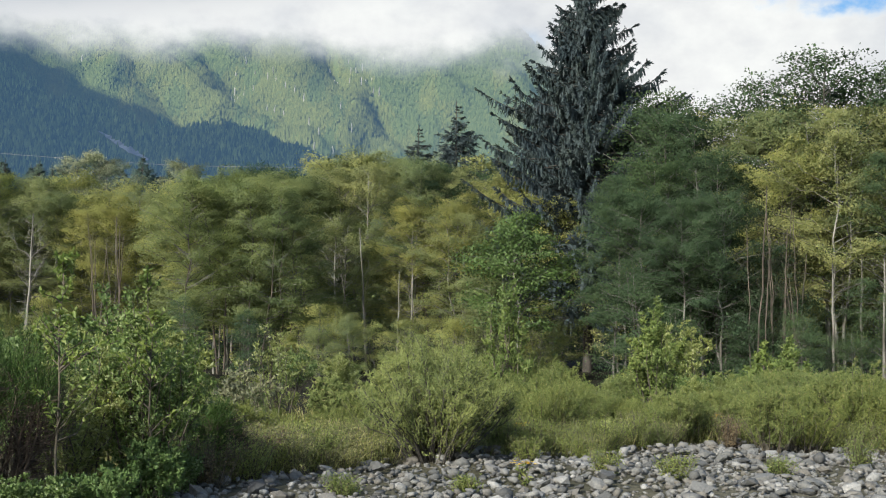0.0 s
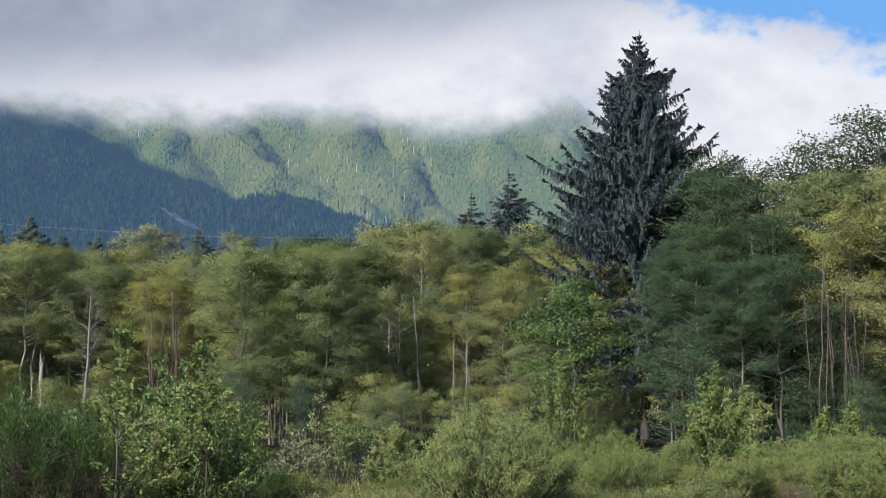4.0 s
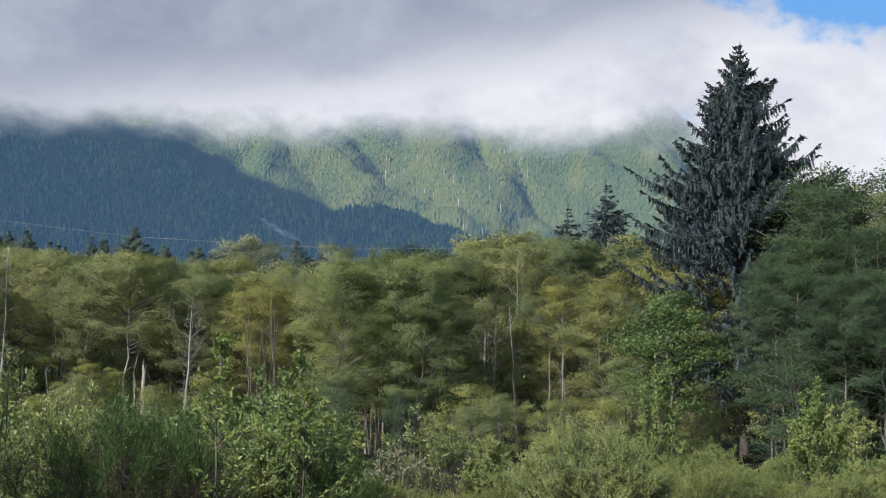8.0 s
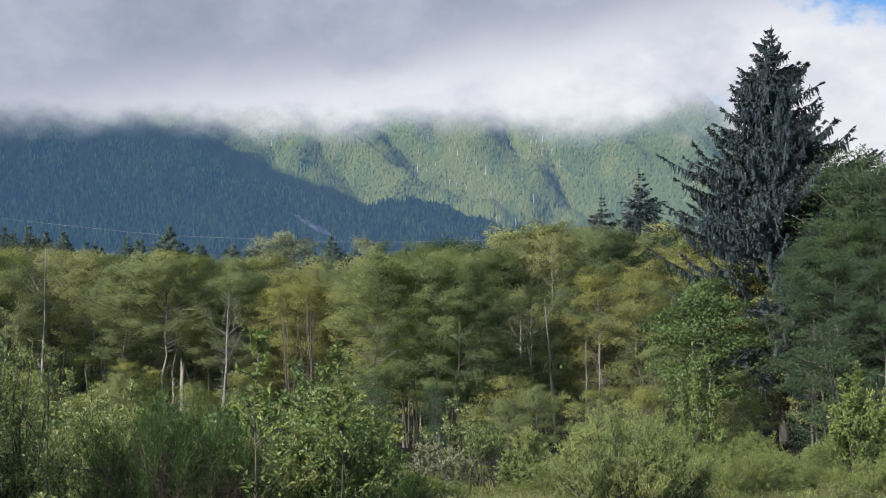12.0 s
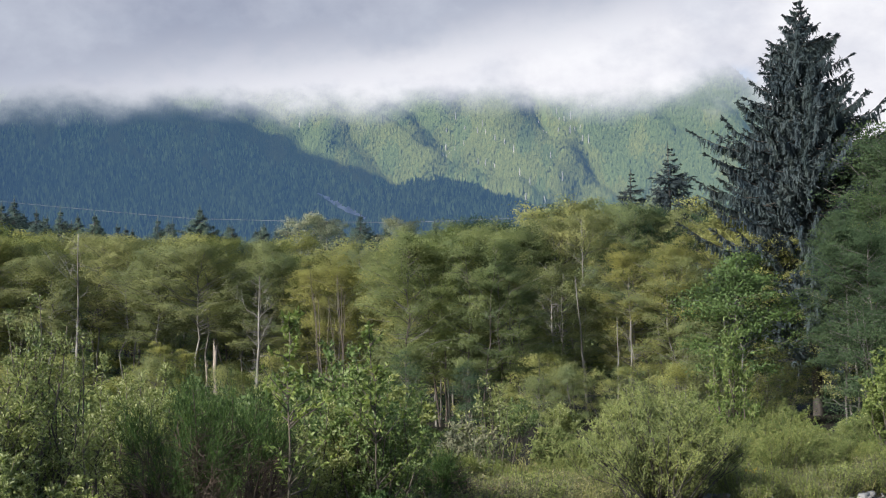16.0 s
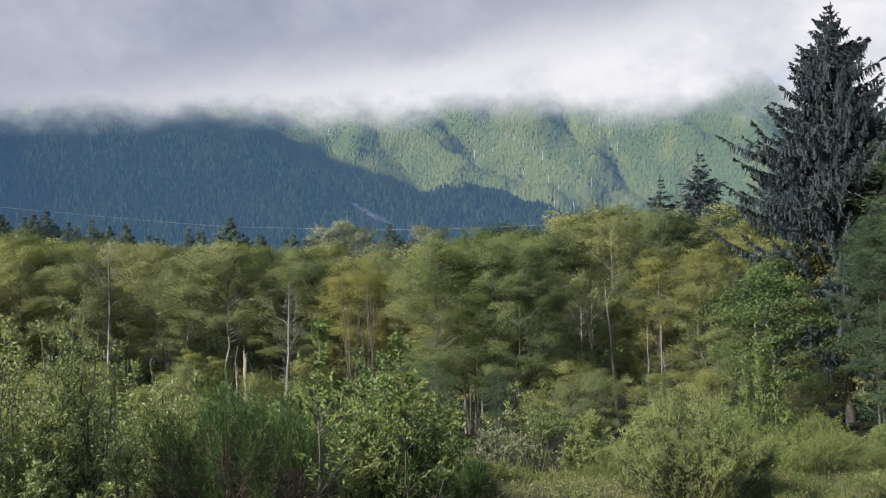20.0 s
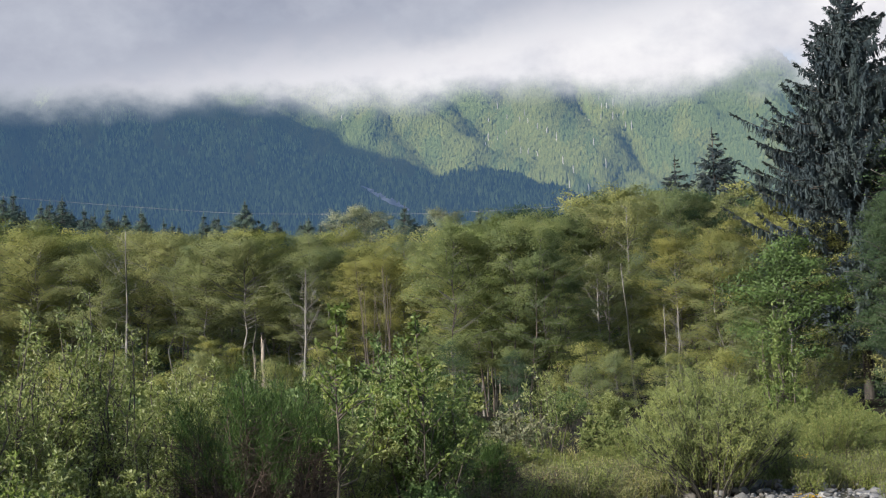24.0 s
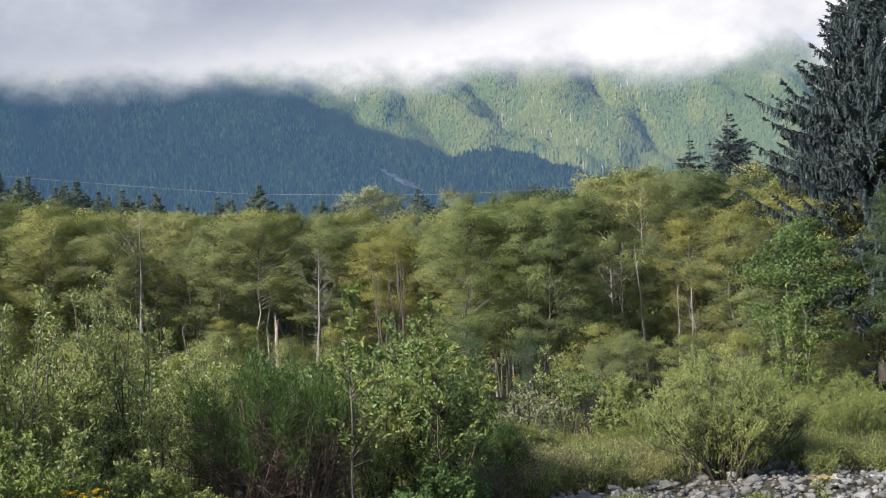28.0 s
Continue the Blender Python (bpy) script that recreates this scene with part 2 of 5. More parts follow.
BROWN_BARK = bark_material("brown_bark", (0.06, 0.047, 0.037), (0.118, 0.094, 0.074), 3)
LIMB_BARK = bark_material("limb_bark", (0.075, 0.07, 0.06), (0.2, 0.19, 0.168), 3)
TWIG_BARK = bark_material("twig_bark", (0.05, 0.042, 0.03), (0.12, 0.1, 0.07), 8)


def stone_material():
    m, nt, out = material("river_stone")
    info = nt.nodes.new("ShaderNodeObjectInfo")
    geo = nt.nodes.new("ShaderNodeNewGeometry")
    rnd = calc(nt, "FRACT", calc(nt, "ADD", info.outputs["Random"], geo.outputs["Random Per Island"]))
    col = ramp(nt, rnd, [(0.0, (0.06, 0.06, 0.06)), (0.25, (0.12, 0.118, 0.112)), (0.55, (0.18, 0.176, 0.168)), (0.8, (0.125, 0.112, 0.095)), (0.92, (0.21, 0.205, 0.195)), (1.0, (0.31, 0.3, 0.285))])
    co = nt.nodes.new("ShaderNodeTexCoord")
    n1 = node(nt, "ShaderNodeTexNoise", Scale=9.0, Detail=6.0)
    n2 = node(nt, "ShaderNodeTexNoise", Scale=70.0, Detail=3.0)
    nt.links.new(co.outputs["Object"], n1.inputs["Vector"])
    nt.links.new(co.outputs["Object"], n2.inputs["Vector"])
    col = mix(nt, 0.8, col, ramp(nt, n1.outputs["Fac"], [(0.3, (0.65, 0.66, 0.68)), (0.7, (1.15, 1.12, 1.08))]), "MULTIPLY")
    col = mix(nt, 0.5, col, ramp(nt, n2.outputs["Fac"], [(0.35, (0.6, 0.6, 0.6)), (0.65, (1.2, 1.2, 1.2))]), "MULTIPLY")
    p = node(nt, "ShaderNodeBsdfPrincipled", Roughness=0.8)
    nt.links.new(col, p.inputs["Base Color"])
    b = node(nt, "ShaderNodeBump", Strength=0.4, Distance=0.01)
    nt.links.new(n2.outputs["Fac"], b.inputs["Height"])
    nt.links.new(b.outputs[0], p.inputs["Normal"])
    nt.links.new(p.outputs[0], out.inputs[0])
    return m


def ground_material():
    m, nt, out = material("river_silt")
    co = nt.nodes.new("ShaderNodeTexCoord")
    n1 = node(nt, "ShaderNodeTexNoise", Scale=0.25, Detail=5.0)
    n2 = node(nt, "ShaderNodeTexNoise", Scale=14.0, Detail=5.0)
    for n in (n1, n2):
        nt.links.new(co.outputs["Object"], n.inputs["Vector"])
    col = ramp(nt, n1.outputs["Fac"], [(0.35, (0.055, 0.052, 0.032)), (0.65, (0.12, 0.11, 0.08))])
    # much darker ground from where the trees begin
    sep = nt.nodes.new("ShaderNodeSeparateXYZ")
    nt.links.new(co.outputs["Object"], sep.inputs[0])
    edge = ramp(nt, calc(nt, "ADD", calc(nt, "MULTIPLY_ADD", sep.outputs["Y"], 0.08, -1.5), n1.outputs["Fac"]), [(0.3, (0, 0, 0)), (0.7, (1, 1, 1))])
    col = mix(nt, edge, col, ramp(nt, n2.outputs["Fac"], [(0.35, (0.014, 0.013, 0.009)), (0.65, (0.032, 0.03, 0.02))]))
    col = mix(nt, 0.8, col, ramp(nt, n2.outputs["Fac"], [(0.3, (0.5, 0.5, 0.5)), (0.7, (1.2, 1.2, 1.2))]), "MULTIPLY")
    p = node(nt, "ShaderNodeBsdfPrincipled", Roughness=0.95)
    p.inputs["Specular IOR Level"].default_value = 0.1
    nt.links.new(col, p.inputs["Base Color"])
    b = node(nt, "ShaderNodeBump", Strength=0.8, Distance=0.05)
    nt.links.new(n2.outputs["Fac"], b.inputs["Height"])
    nt.links.new(b.outputs[0], p.inputs["Normal"])
    nt.links.new(p.outputs[0], out.inputs[0])
    return m


def slope_material():
    m, nt, out = material("forest_floor_slope")
    co = nt.nodes.new("ShaderNodeTexCoord")
    n1 = node(nt, "ShaderNodeTexNoise", Scale=0.01, Detail=8.0)
    n2 = node(nt, "ShaderNodeTexNoise", Scale=0.12, Detail=4.0)
    for n in (n1, n2):
        nt.links.new(co.outputs["Object"], n.inputs["Vector"])
    col = ramp(nt, n1.outputs["Fac"], [(0.35, (0.1, 0.13, 0.04)), (0.65, (0.17, 0.2, 0.058))])
    col = mix(nt, 0.8, col, ramp(nt, n2.outputs["Fac"], [(0.35, (0.7, 0.75, 0.75)), (0.65, (1.15, 1.12, 1.05))]), "MULTIPLY")
    p = node(nt, "ShaderNodeBsdfPrincipled", Roughness=1.0)
    nt.links.new(col, p.inputs["Base Color"])
    nt.links.new(p.outputs[0], out.inputs[0])
    return m


STONE, SILT, SLOPE = stone_material(), ground_material(), slope_material()
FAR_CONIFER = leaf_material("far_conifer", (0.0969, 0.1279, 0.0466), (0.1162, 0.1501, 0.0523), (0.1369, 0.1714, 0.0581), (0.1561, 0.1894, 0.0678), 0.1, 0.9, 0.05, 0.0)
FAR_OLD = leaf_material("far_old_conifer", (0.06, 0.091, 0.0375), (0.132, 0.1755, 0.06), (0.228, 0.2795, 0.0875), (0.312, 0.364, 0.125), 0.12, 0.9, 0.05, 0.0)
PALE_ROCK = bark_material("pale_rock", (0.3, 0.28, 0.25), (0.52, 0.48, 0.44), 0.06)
# yellower copy for the spurs, with part of their sunlight in the colour
FAR_YOUNG_LIT = leaf_material("far_young_lit_conifer", (0.1335, 0.152, 0.0475), (0.1563, 0.1757, 0.0532), (0.1792, 0.1961, 0.0599), (0.1983, 0.214, 0.0712), 0.1, 0.9, 0.05, 0.0)


def cloud_material():
    """Stratus: UV x is the bearing in degrees / 10, UV y the rise over distance x 10."""
    m, nt, out = material("cloud")
    uv = nt.nodes.new("ShaderNodeUVMap")
    uv.uv_map = "UVMap"
    sep = nt.nodes.new("ShaderNodeSeparateXYZ")
    nt.links.new(uv.outputs[0], sep.inputs[0])
    big = node(nt, "ShaderNodeTexNoise", Scale=1.3, Detail=5.0, Roughness=0.55)
    mp = nt.nodes.new("ShaderNodeMapping")
    mp.inputs["Scale"].default_value = (1.0, 0.75, 1.0)
    mp.inputs["Location"].default_value = (3.1, 0.4, 0.0)
    nt.links.new(uv.outputs[0], mp.inputs["Vector"])
    nt.links.new(mp.outputs[0], big.inputs["Vector"])
    fine = node(nt, "ShaderNodeTexNoise", Scale=5.0, Detail=6.0, Roughness=0.6)
    nt.links.new(mp.outputs[0], fine.inputs["Vector"])
    lump = calc(nt, "ADD", calc(nt, "MULTIPLY", calc(nt, "SUBTRACT", big.outputs["Fac"], 0.5), 0.55), calc(nt, "MULTIPLY", calc(nt, "SUBTRACT", fine.outputs["Fac"], 0.5), 0.22))
    rise = calc(nt, "ADD", sep.outputs[1], lump)
    # the cloud comes lower over the right-hand end of the range
    rise = calc(nt, "ADD", rise, calc(nt, "MULTIPLY", calc(nt, "MINIMUM", calc(nt, "MAXIMUM", calc(nt, "SUBTRACT", sep.outputs[0], 1.2), 0.0), 0.8), 1.6))
    body = node(nt, "ShaderNodeMapRange")
    body.interpolation_type = "SMOOTHSTEP"
    nt.links.new(rise, body.inputs[0])
    for i, v in ((1, 2.0), (2, 2.38), (3, 0.0), (4, 1.0)):
        body.inputs[i].default_value = v
    # blue gap high on the right
    gx = calc(nt, "SUBTRACT", sep.outputs[0], 1.8)
    gy = calc(nt, "SUBTRACT", sep.outputs[1], 2.97)
    gap = calc(nt, "ADD", calc(nt, "MULTIPLY", gx, 0.55), gy)
    gap = calc(nt, "ADD", gap, calc(nt, "MULTIPLY", lump, 2.0))
    hole = node(nt, "ShaderNodeMapRange")
    hole.interpolation_type = "SMOOTHSTEP"
    nt.links.new(gap, hole.inputs[0])
    for i, v in ((1, -0.16), (2, 0.05), (3, 0.0), (4, 1.0)):
        hole.inputs[i].default_value = v
    alpha = calc(nt, "MULTIPLY", body.outputs[0], calc(nt, "SUBTRACT", 1.0, hole.outputs[0]))
    # thick grey base overhead to the left, bright thin rim low down and to the right
    thick = calc(nt, "ADD", calc(nt, "SUBTRACT", sep.outputs[1], calc(nt, "ADD", 2.72, calc(nt, "MULTIPLY", sep.outputs[0], 0.28))), calc(nt, "MULTIPLY", lump, 1.8))
    grey = node(nt, "ShaderNodeMapRange")
    grey.interpolation_type = "SMOOTHSTEP"
    nt.links.new(thick, grey.inputs[0])
    for i, v in ((1, -0.25), (2, 0.35), (3, 0.0), (4, 1.0)):
        grey.inputs[i].default_value = v
    col = mix(nt, grey.outputs[0], (0.93, 0.91, 0.93), (0.49, 0.515, 0.6))
    low = node(nt, "ShaderNodeMapRange")
    nt.links.new(body.outputs[0], low.inputs[0])
    for i, v in ((1, 0.15), (2, 1.0), (3, 0.0), (4, 1.0)):
        low.inputs[i].default_value = v
    col = mix(nt, low.outputs[0], (0.62, 0.66, 0.72), col)
    col = mix(nt, 1.0, col, ramp(nt, fine.outputs["Fac"], [(0.3, (0.9, 0.9, 0.92)), (0.7, (1.05, 1.05, 1.04))]), "MULTIPLY")
    col = mix(nt, 1.0, col, ramp(nt, big.outputs["Fac"], [(0.34, (0.8, 0.82, 0.86)), (0.56, (1.03, 1.03, 1.02))]), "MULTIPLY")
    em = node(nt, "ShaderNodeEmission", Strength=0.89)
    nt.links.new(col, em.inputs["Color"])
    # thin haze below and in front, painted as blue glow; sky-blue in the gap
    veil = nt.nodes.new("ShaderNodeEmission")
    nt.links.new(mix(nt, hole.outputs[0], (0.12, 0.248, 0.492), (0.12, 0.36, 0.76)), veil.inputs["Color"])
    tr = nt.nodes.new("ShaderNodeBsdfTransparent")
    haze_mix = nt.nodes.new("ShaderNodeMixShader")
    nt.links.new(calc(nt, "MULTIPLY_ADD", hole.outputs[0], 0.52, 0.28), haze_mix.inputs[0])
    nt.links.new(tr.outputs[0], haze_mix.inputs[1])
    nt.links.new(veil.outputs[0], haze_mix.inputs[2])
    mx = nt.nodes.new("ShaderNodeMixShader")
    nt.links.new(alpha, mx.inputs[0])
    nt.links.new(haze_mix.outputs[0], mx.inputs[1])
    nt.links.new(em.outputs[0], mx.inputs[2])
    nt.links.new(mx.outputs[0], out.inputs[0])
    return m


CLOUD = cloud_material()

# ---- large structure: ground, mountains, cloud ----
def ground_z(x, y):
    """Nearly level gravel bar with low swells; a slight bank under the brush."""
    x, y = np.asarray(x, float), np.asarray(y, float)
    d = np.hypot(x, y)
    z = 0.05 * np.sin(x * 0.55 + 1.0) * np.sin(y * 0.42) + 0.03 * np.sin(x * 1.7 + y * 0.9)
    return z * np.clip((60 - d) / 40, 0, 1)


def build_ground():
    # one sheet: fine near the viewpoint, coarse towards the horizon
    def axis(limit):
        a = [0.0]
        step = 0.5
        while a[-1] < limit:
            if a[-1] > 30:
                step *= 1.25
            a.append(a[-1] + step)
        a = np.array(a)
        return np.concatenate([-a[:0:-1], a])
    ax = axis(4500)
    X, Y = np.meshgrid(ax, ax, indexing="ij")
    V = np.stack([X, Y, ground_z(X, Y)], -1).reshape(-1, 3)
    n = len(ax)
    i, j = np.meshgrid(np.arange(n - 1), np.arange(n - 1), indexing="ij")
    a = (i * n + j).ravel()
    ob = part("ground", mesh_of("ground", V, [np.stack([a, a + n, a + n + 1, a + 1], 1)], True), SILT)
    tagged(ob, "silty river flat of gravel and dry soil under the brush", "ground", kind="structure")


build_ground()

def on_face(az, tan, ahead=0.0):
    """A point seen at that bearing and rise, ahead metres before the plane of the main mountain face."""
    d = 1100 / (0.55 - tan) - ahead
    return (*spot(az, d), tan * d)


# foothill crest laid along the shade's edge, so the shape carries that edge
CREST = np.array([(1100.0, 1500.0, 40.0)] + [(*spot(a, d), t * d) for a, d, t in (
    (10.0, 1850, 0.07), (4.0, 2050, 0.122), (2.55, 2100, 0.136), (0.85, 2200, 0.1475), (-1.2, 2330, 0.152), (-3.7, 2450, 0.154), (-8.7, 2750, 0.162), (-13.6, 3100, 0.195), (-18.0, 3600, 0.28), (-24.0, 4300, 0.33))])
SPUR = np.array([on_face(a, t, h) for a, t, h in ((3.6, 0.128, 60), (2.4, 0.1434, 90), (0.8, 0.1605, 110), (-0.5, 0.1714, 120), (-1.7, 0.178, 120), (-3.1, 0.195, 120), (-4.7, 0.2115, 120), (-6.6, 0.226, 110), (-9.0, 0.245, 90))])
NEXT_SPUR = np.array([on_face(a, t, h) for a, t, h in ((3.9, 0.15, -20), (3.5, 0.1651, 30), (2.5, 0.1883, 80), (1.6, 0.2114, 90), (0.9, 0.24, 80))])
FAR_SPUR = np.array([on_face(a, t, h) for a, t, h in ((11.5, 0.15, 60), (10.4, 0.178, 90), (8.4, 0.2, 100), (6.2, 0.222, 90), (5.0, 0.245, 80))])


def wobble(x, y):
    """Smooth uneven relief, metres."""
    z = np.zeros_like(x)
    for k, (fx, fy, ph, am) in enumerate(((1 / 420, 1 / 1500, 0.3, 44), (1 / 190, 1 / 900, 2.1, 24), (1 / 95, 1 / 400, 4.0, 10), (1 / 60, 1 / 75, 1.2, 5), (1 / 33, 1 / 41, 5.1, 3))):
        z += am * np.sin(x * fx * 6.28 + ph + 1.3 * np.sin(y * fy * 3.1 + k)) * np.cos(y * fy * 6.28 + ph * 2)
    return z


def ridge_z(x, y, line, fall_a, fall_b):
    """Height of a ridge along a line of crest points; fall_a on the side towards the viewer's left, fall_b beyond."""
    best = np.full(x.shape, -1e9)
    for p, q in zip(line[:-1], line[1:]):
        ex, ey = q[0] - p[0], q[1] - p[1]
        l2 = ex * ex + ey * ey
        s = np.clip(((x - p[0]) * ex + (y - p[1]) * ey) / l2, 0, 1)
        dx, dy = x - p[0] - s * ex, y - p[1] - s * ey
        d = np.hypot(dx, dy)
        side = (dx * ey - dy * ex)
        fall = np.where(side < 0, fall_a, fall_b)
        best = np.maximum(best, p[2] + s * (q[2] - p[2]) - np.sqrt(d * d + 400) * fall + 20 * fall)
    return best


def land_z(x, y):
    x, y = np.asarray(x, float), np.asarray(y, float)
    d = np.hypot(x, y)
    az = np.degrees(np.arctan2(x, y))
    main = 0.55 * (d - 2000) + wobble(x, y) * np.clip((d - 2000) / 500, 0, 1)
    cut = np.exp(-((az - 3.5 + (d - 3000) * 0.0017) / 0.34) ** 2) * 70 * np.clip((d - 2950) / 250, 0, 1)
    cut = cut + np.exp(-((az - 0.1 + (d - 3000) * 0.0078) / 0.9) ** 2) * 55 * np.clip((d - 2600) / 300, 0, 1)
    main = main - cut
    cap = np.interp(az, [-30, 8, 11.5, 13.5, 17, 22, 30], [0.4, 0.34, 0.232, 0.215, 0.17, 0.13, 0.1])
    main = np.minimum(main, cap * 3450 + wobble(x, y) * 0.4 - np.maximum(d - 3450, 0) * 0.3 * (az > 8))
    rough = wobble(x * 1.6 + 300, y * 1.6) * 0.35
    spur = ridge_z(x, y, SPUR, 0.9, 0.9) + rough
    spur = np.maximum(spur, np.maximum(ridge_z(x, y, NEXT_SPUR, 0.74, 0.74), ridge_z(x, y, FAR_SPUR, 0.8, 0.85)) + rough)
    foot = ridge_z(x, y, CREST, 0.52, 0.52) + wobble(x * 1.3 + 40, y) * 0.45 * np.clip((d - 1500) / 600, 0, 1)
    # a ravine cut into the shaded face
    foot = foot - 70 * np.exp(-((az + 21.4) / 0.9) ** 2)
    return np.maximum(np.maximum(main, spur), foot) - 6


def first_hit(az, tan):
    """Where a line at that bearing and rise first meets the mountain."""
    d = np.arange(1600.0, 4600.0, 4.0)
    x, y = d * math.sin(radians(az)), d * math.cos(radians(az))
    z = land_z(x, y)
    k = int(np.argmax(z >= tan * d))
    return np.array([x[k], y[k], z[k]])


# unseen ridge added left, sunward of the valley; its shade ends along this line
TO_SUN = np.array([math.sin(sa), math.cos(sa), math.tan(se)])
SHADE_RIDGE = np.array([first_hit(a, t) + TO_SUN * 1900 for a, t in (
    (7.0, 0.085), (4.2, 0.116), (2.6, 0.134), (0.85, 0.146), (-1.2, 0.151), (-3.4, 0.155), (-5.2, 0.168), (-7.0, 0.179), (-8.3, 0.189), (-11.2, 0.2), (-13.0, 0.218), (-16.0, 0.25))])


def mountain_z(x, y):
    x, y = np.asarray(x, float), np.asarray(y, float)
    # land plus the added shading ridge
    return np.maximum(land_z(x, y), ridge_z(x, y, SHADE_RIDGE, 6.0, 6.0))


def scar_rise(az):
    """Rise at which the slide track crosses the bearing az."""
    return 0.149 - 0.0096 * (az + 7.14)


def build_mountain():
    az = np.radians(np.linspace(-72, 42, 380))
    d = np.linspace(1350, 4900, 220)
    A, D = np.meshgrid(az, d, indexing="ij")
    X, Y = D * np.sin(A), D * np.cos(A)
    V = np.stack([X, Y, np.maximum(mountain_z(X, Y), -12)], -1).reshape(-1, 3)
    n = len(d)
    i, j = np.meshgrid(np.arange(len(az) - 1), np.arange(n - 1), indexing="ij")
    a = (i * n + j).ravel()
    ob = part("mountain", mesh_of("mountain", V, [np.stack([a, a + 1, a + n + 1, a + n], 1)], True), SLOPE)
    tagged(ob, "steep forested mountainside with a shaded foothill ridge in front", "mountain", kind="structure")
    # the forest on it: thousands of small conifers
    rng = np.random.default_rng(11)
    n = 250000
    a = np.radians(rng.uniform(-24.5, 16, n))
    d = np.sqrt(rng.uniform(1900 ** 2, 3750 ** 2, n))
    x, y = d * np.sin(a), d * np.cos(a)
    z = mountain_z(x, y)
    deg = np.degrees(a)
    track = z / d - scar_rise(deg)
    bare = (deg > -7.3) & (deg < -5.0) & (track > -0.0065) & (track < 0.0015)
    keep = ~bare & (z / d > 0.1) & (z / d < 0.27) & (rng.random(n) < np.where(z / d < 0.22, 1.0, 0.6))
    x, y, z, d = x[keep], y[keep], z[keep], d[keep]
    n = len(x)
    h = rng.uniform(6.0, 10.5, n) * (1 + 0.7 * rng.random(n) ** 4)
    h = h * np.where(d < 2700, 1.45, 1.0)
    r = h * rng.uniform(0.2, 0.28, n)
    bearing, rise = np.degrees(np.arctan2(x, y)), z / d
    blotch = np.sin(bearing * 1.9 + 31 * rise + 0.6) + 0.7 * np.sin(bearing * 4.3 - 90 * rise) + 0.6 * np.sin(bearing * 0.8 + 140 * rise + 2.0)
    blotch = blotch + rng.normal(0, 0.35, n)
    top = np.maximum(ridge_z(x, y, SPUR, 0.9, 0.9), ridge_z(x, y, NEXT_SPUR, 0.74, 0.74))
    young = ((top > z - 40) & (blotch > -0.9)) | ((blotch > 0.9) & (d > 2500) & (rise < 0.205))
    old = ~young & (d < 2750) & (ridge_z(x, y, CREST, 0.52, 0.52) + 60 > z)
    for name, mat, label, pick in (("far_forest", FAR_CONIFER, "dense conifer forest covering the mountainside", ~young & ~old), ("old_forest", FAR_OLD, "tall dark conifers on the shaded foothill", old), ("young_plantation", FAR_YOUNG_LIT, "yellow-green young conifers on the mountain spur, with sunlight put into their colour", young)):
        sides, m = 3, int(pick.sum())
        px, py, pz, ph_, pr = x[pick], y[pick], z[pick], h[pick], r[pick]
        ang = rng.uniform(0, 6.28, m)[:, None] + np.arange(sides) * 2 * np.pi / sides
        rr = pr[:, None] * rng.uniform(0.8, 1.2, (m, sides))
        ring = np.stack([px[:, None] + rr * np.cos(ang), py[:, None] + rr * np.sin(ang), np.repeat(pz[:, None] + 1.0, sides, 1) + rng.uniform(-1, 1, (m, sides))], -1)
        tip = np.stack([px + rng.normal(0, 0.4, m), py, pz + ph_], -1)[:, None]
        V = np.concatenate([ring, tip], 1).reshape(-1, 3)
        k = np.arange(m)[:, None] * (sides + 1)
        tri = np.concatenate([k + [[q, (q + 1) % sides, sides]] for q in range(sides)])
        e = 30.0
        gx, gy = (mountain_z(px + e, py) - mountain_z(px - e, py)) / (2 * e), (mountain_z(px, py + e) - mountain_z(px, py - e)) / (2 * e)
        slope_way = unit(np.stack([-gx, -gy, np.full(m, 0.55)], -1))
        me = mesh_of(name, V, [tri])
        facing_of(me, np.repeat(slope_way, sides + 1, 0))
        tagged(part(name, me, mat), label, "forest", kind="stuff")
    # bleached standing snags round the gully
    rng = np.random.default_rng(5)
    sh = Shape()
    for c_az, c_t, cnt in ((4.6, 3170, 9), (3.2, 3210, 6), (-0.9, 3180, 12), (-8.0, 3300, 5), (0.3, 2980, 8), (2.4, 2740, 6)):
        for _ in range(cnt):
            a, dd = radians(c_az + rng.normal(0, 0.5)), c_t + rng.normal(0, 70)
            px, py = dd * math.sin(a), dd * math.cos(a)
            pz = float(mountain_z(np.array([px]), np.array([py]))[0])
            hh = rng.uniform(14, 27)
            sh.tube([(px, py, pz), (px + rng.normal(0, .5), py, pz + hh * .6), (px + rng.normal(0, .8), py, pz + hh)], [1.5, 1.1, 0.4], 4)
    ob = part("snags", sh.mesh("snags"), PALE_ROCK)
    tagged(ob, "bleached dead tree trunks standing along the mountain gully", "dead trees", kind="stuff")


build_mountain()


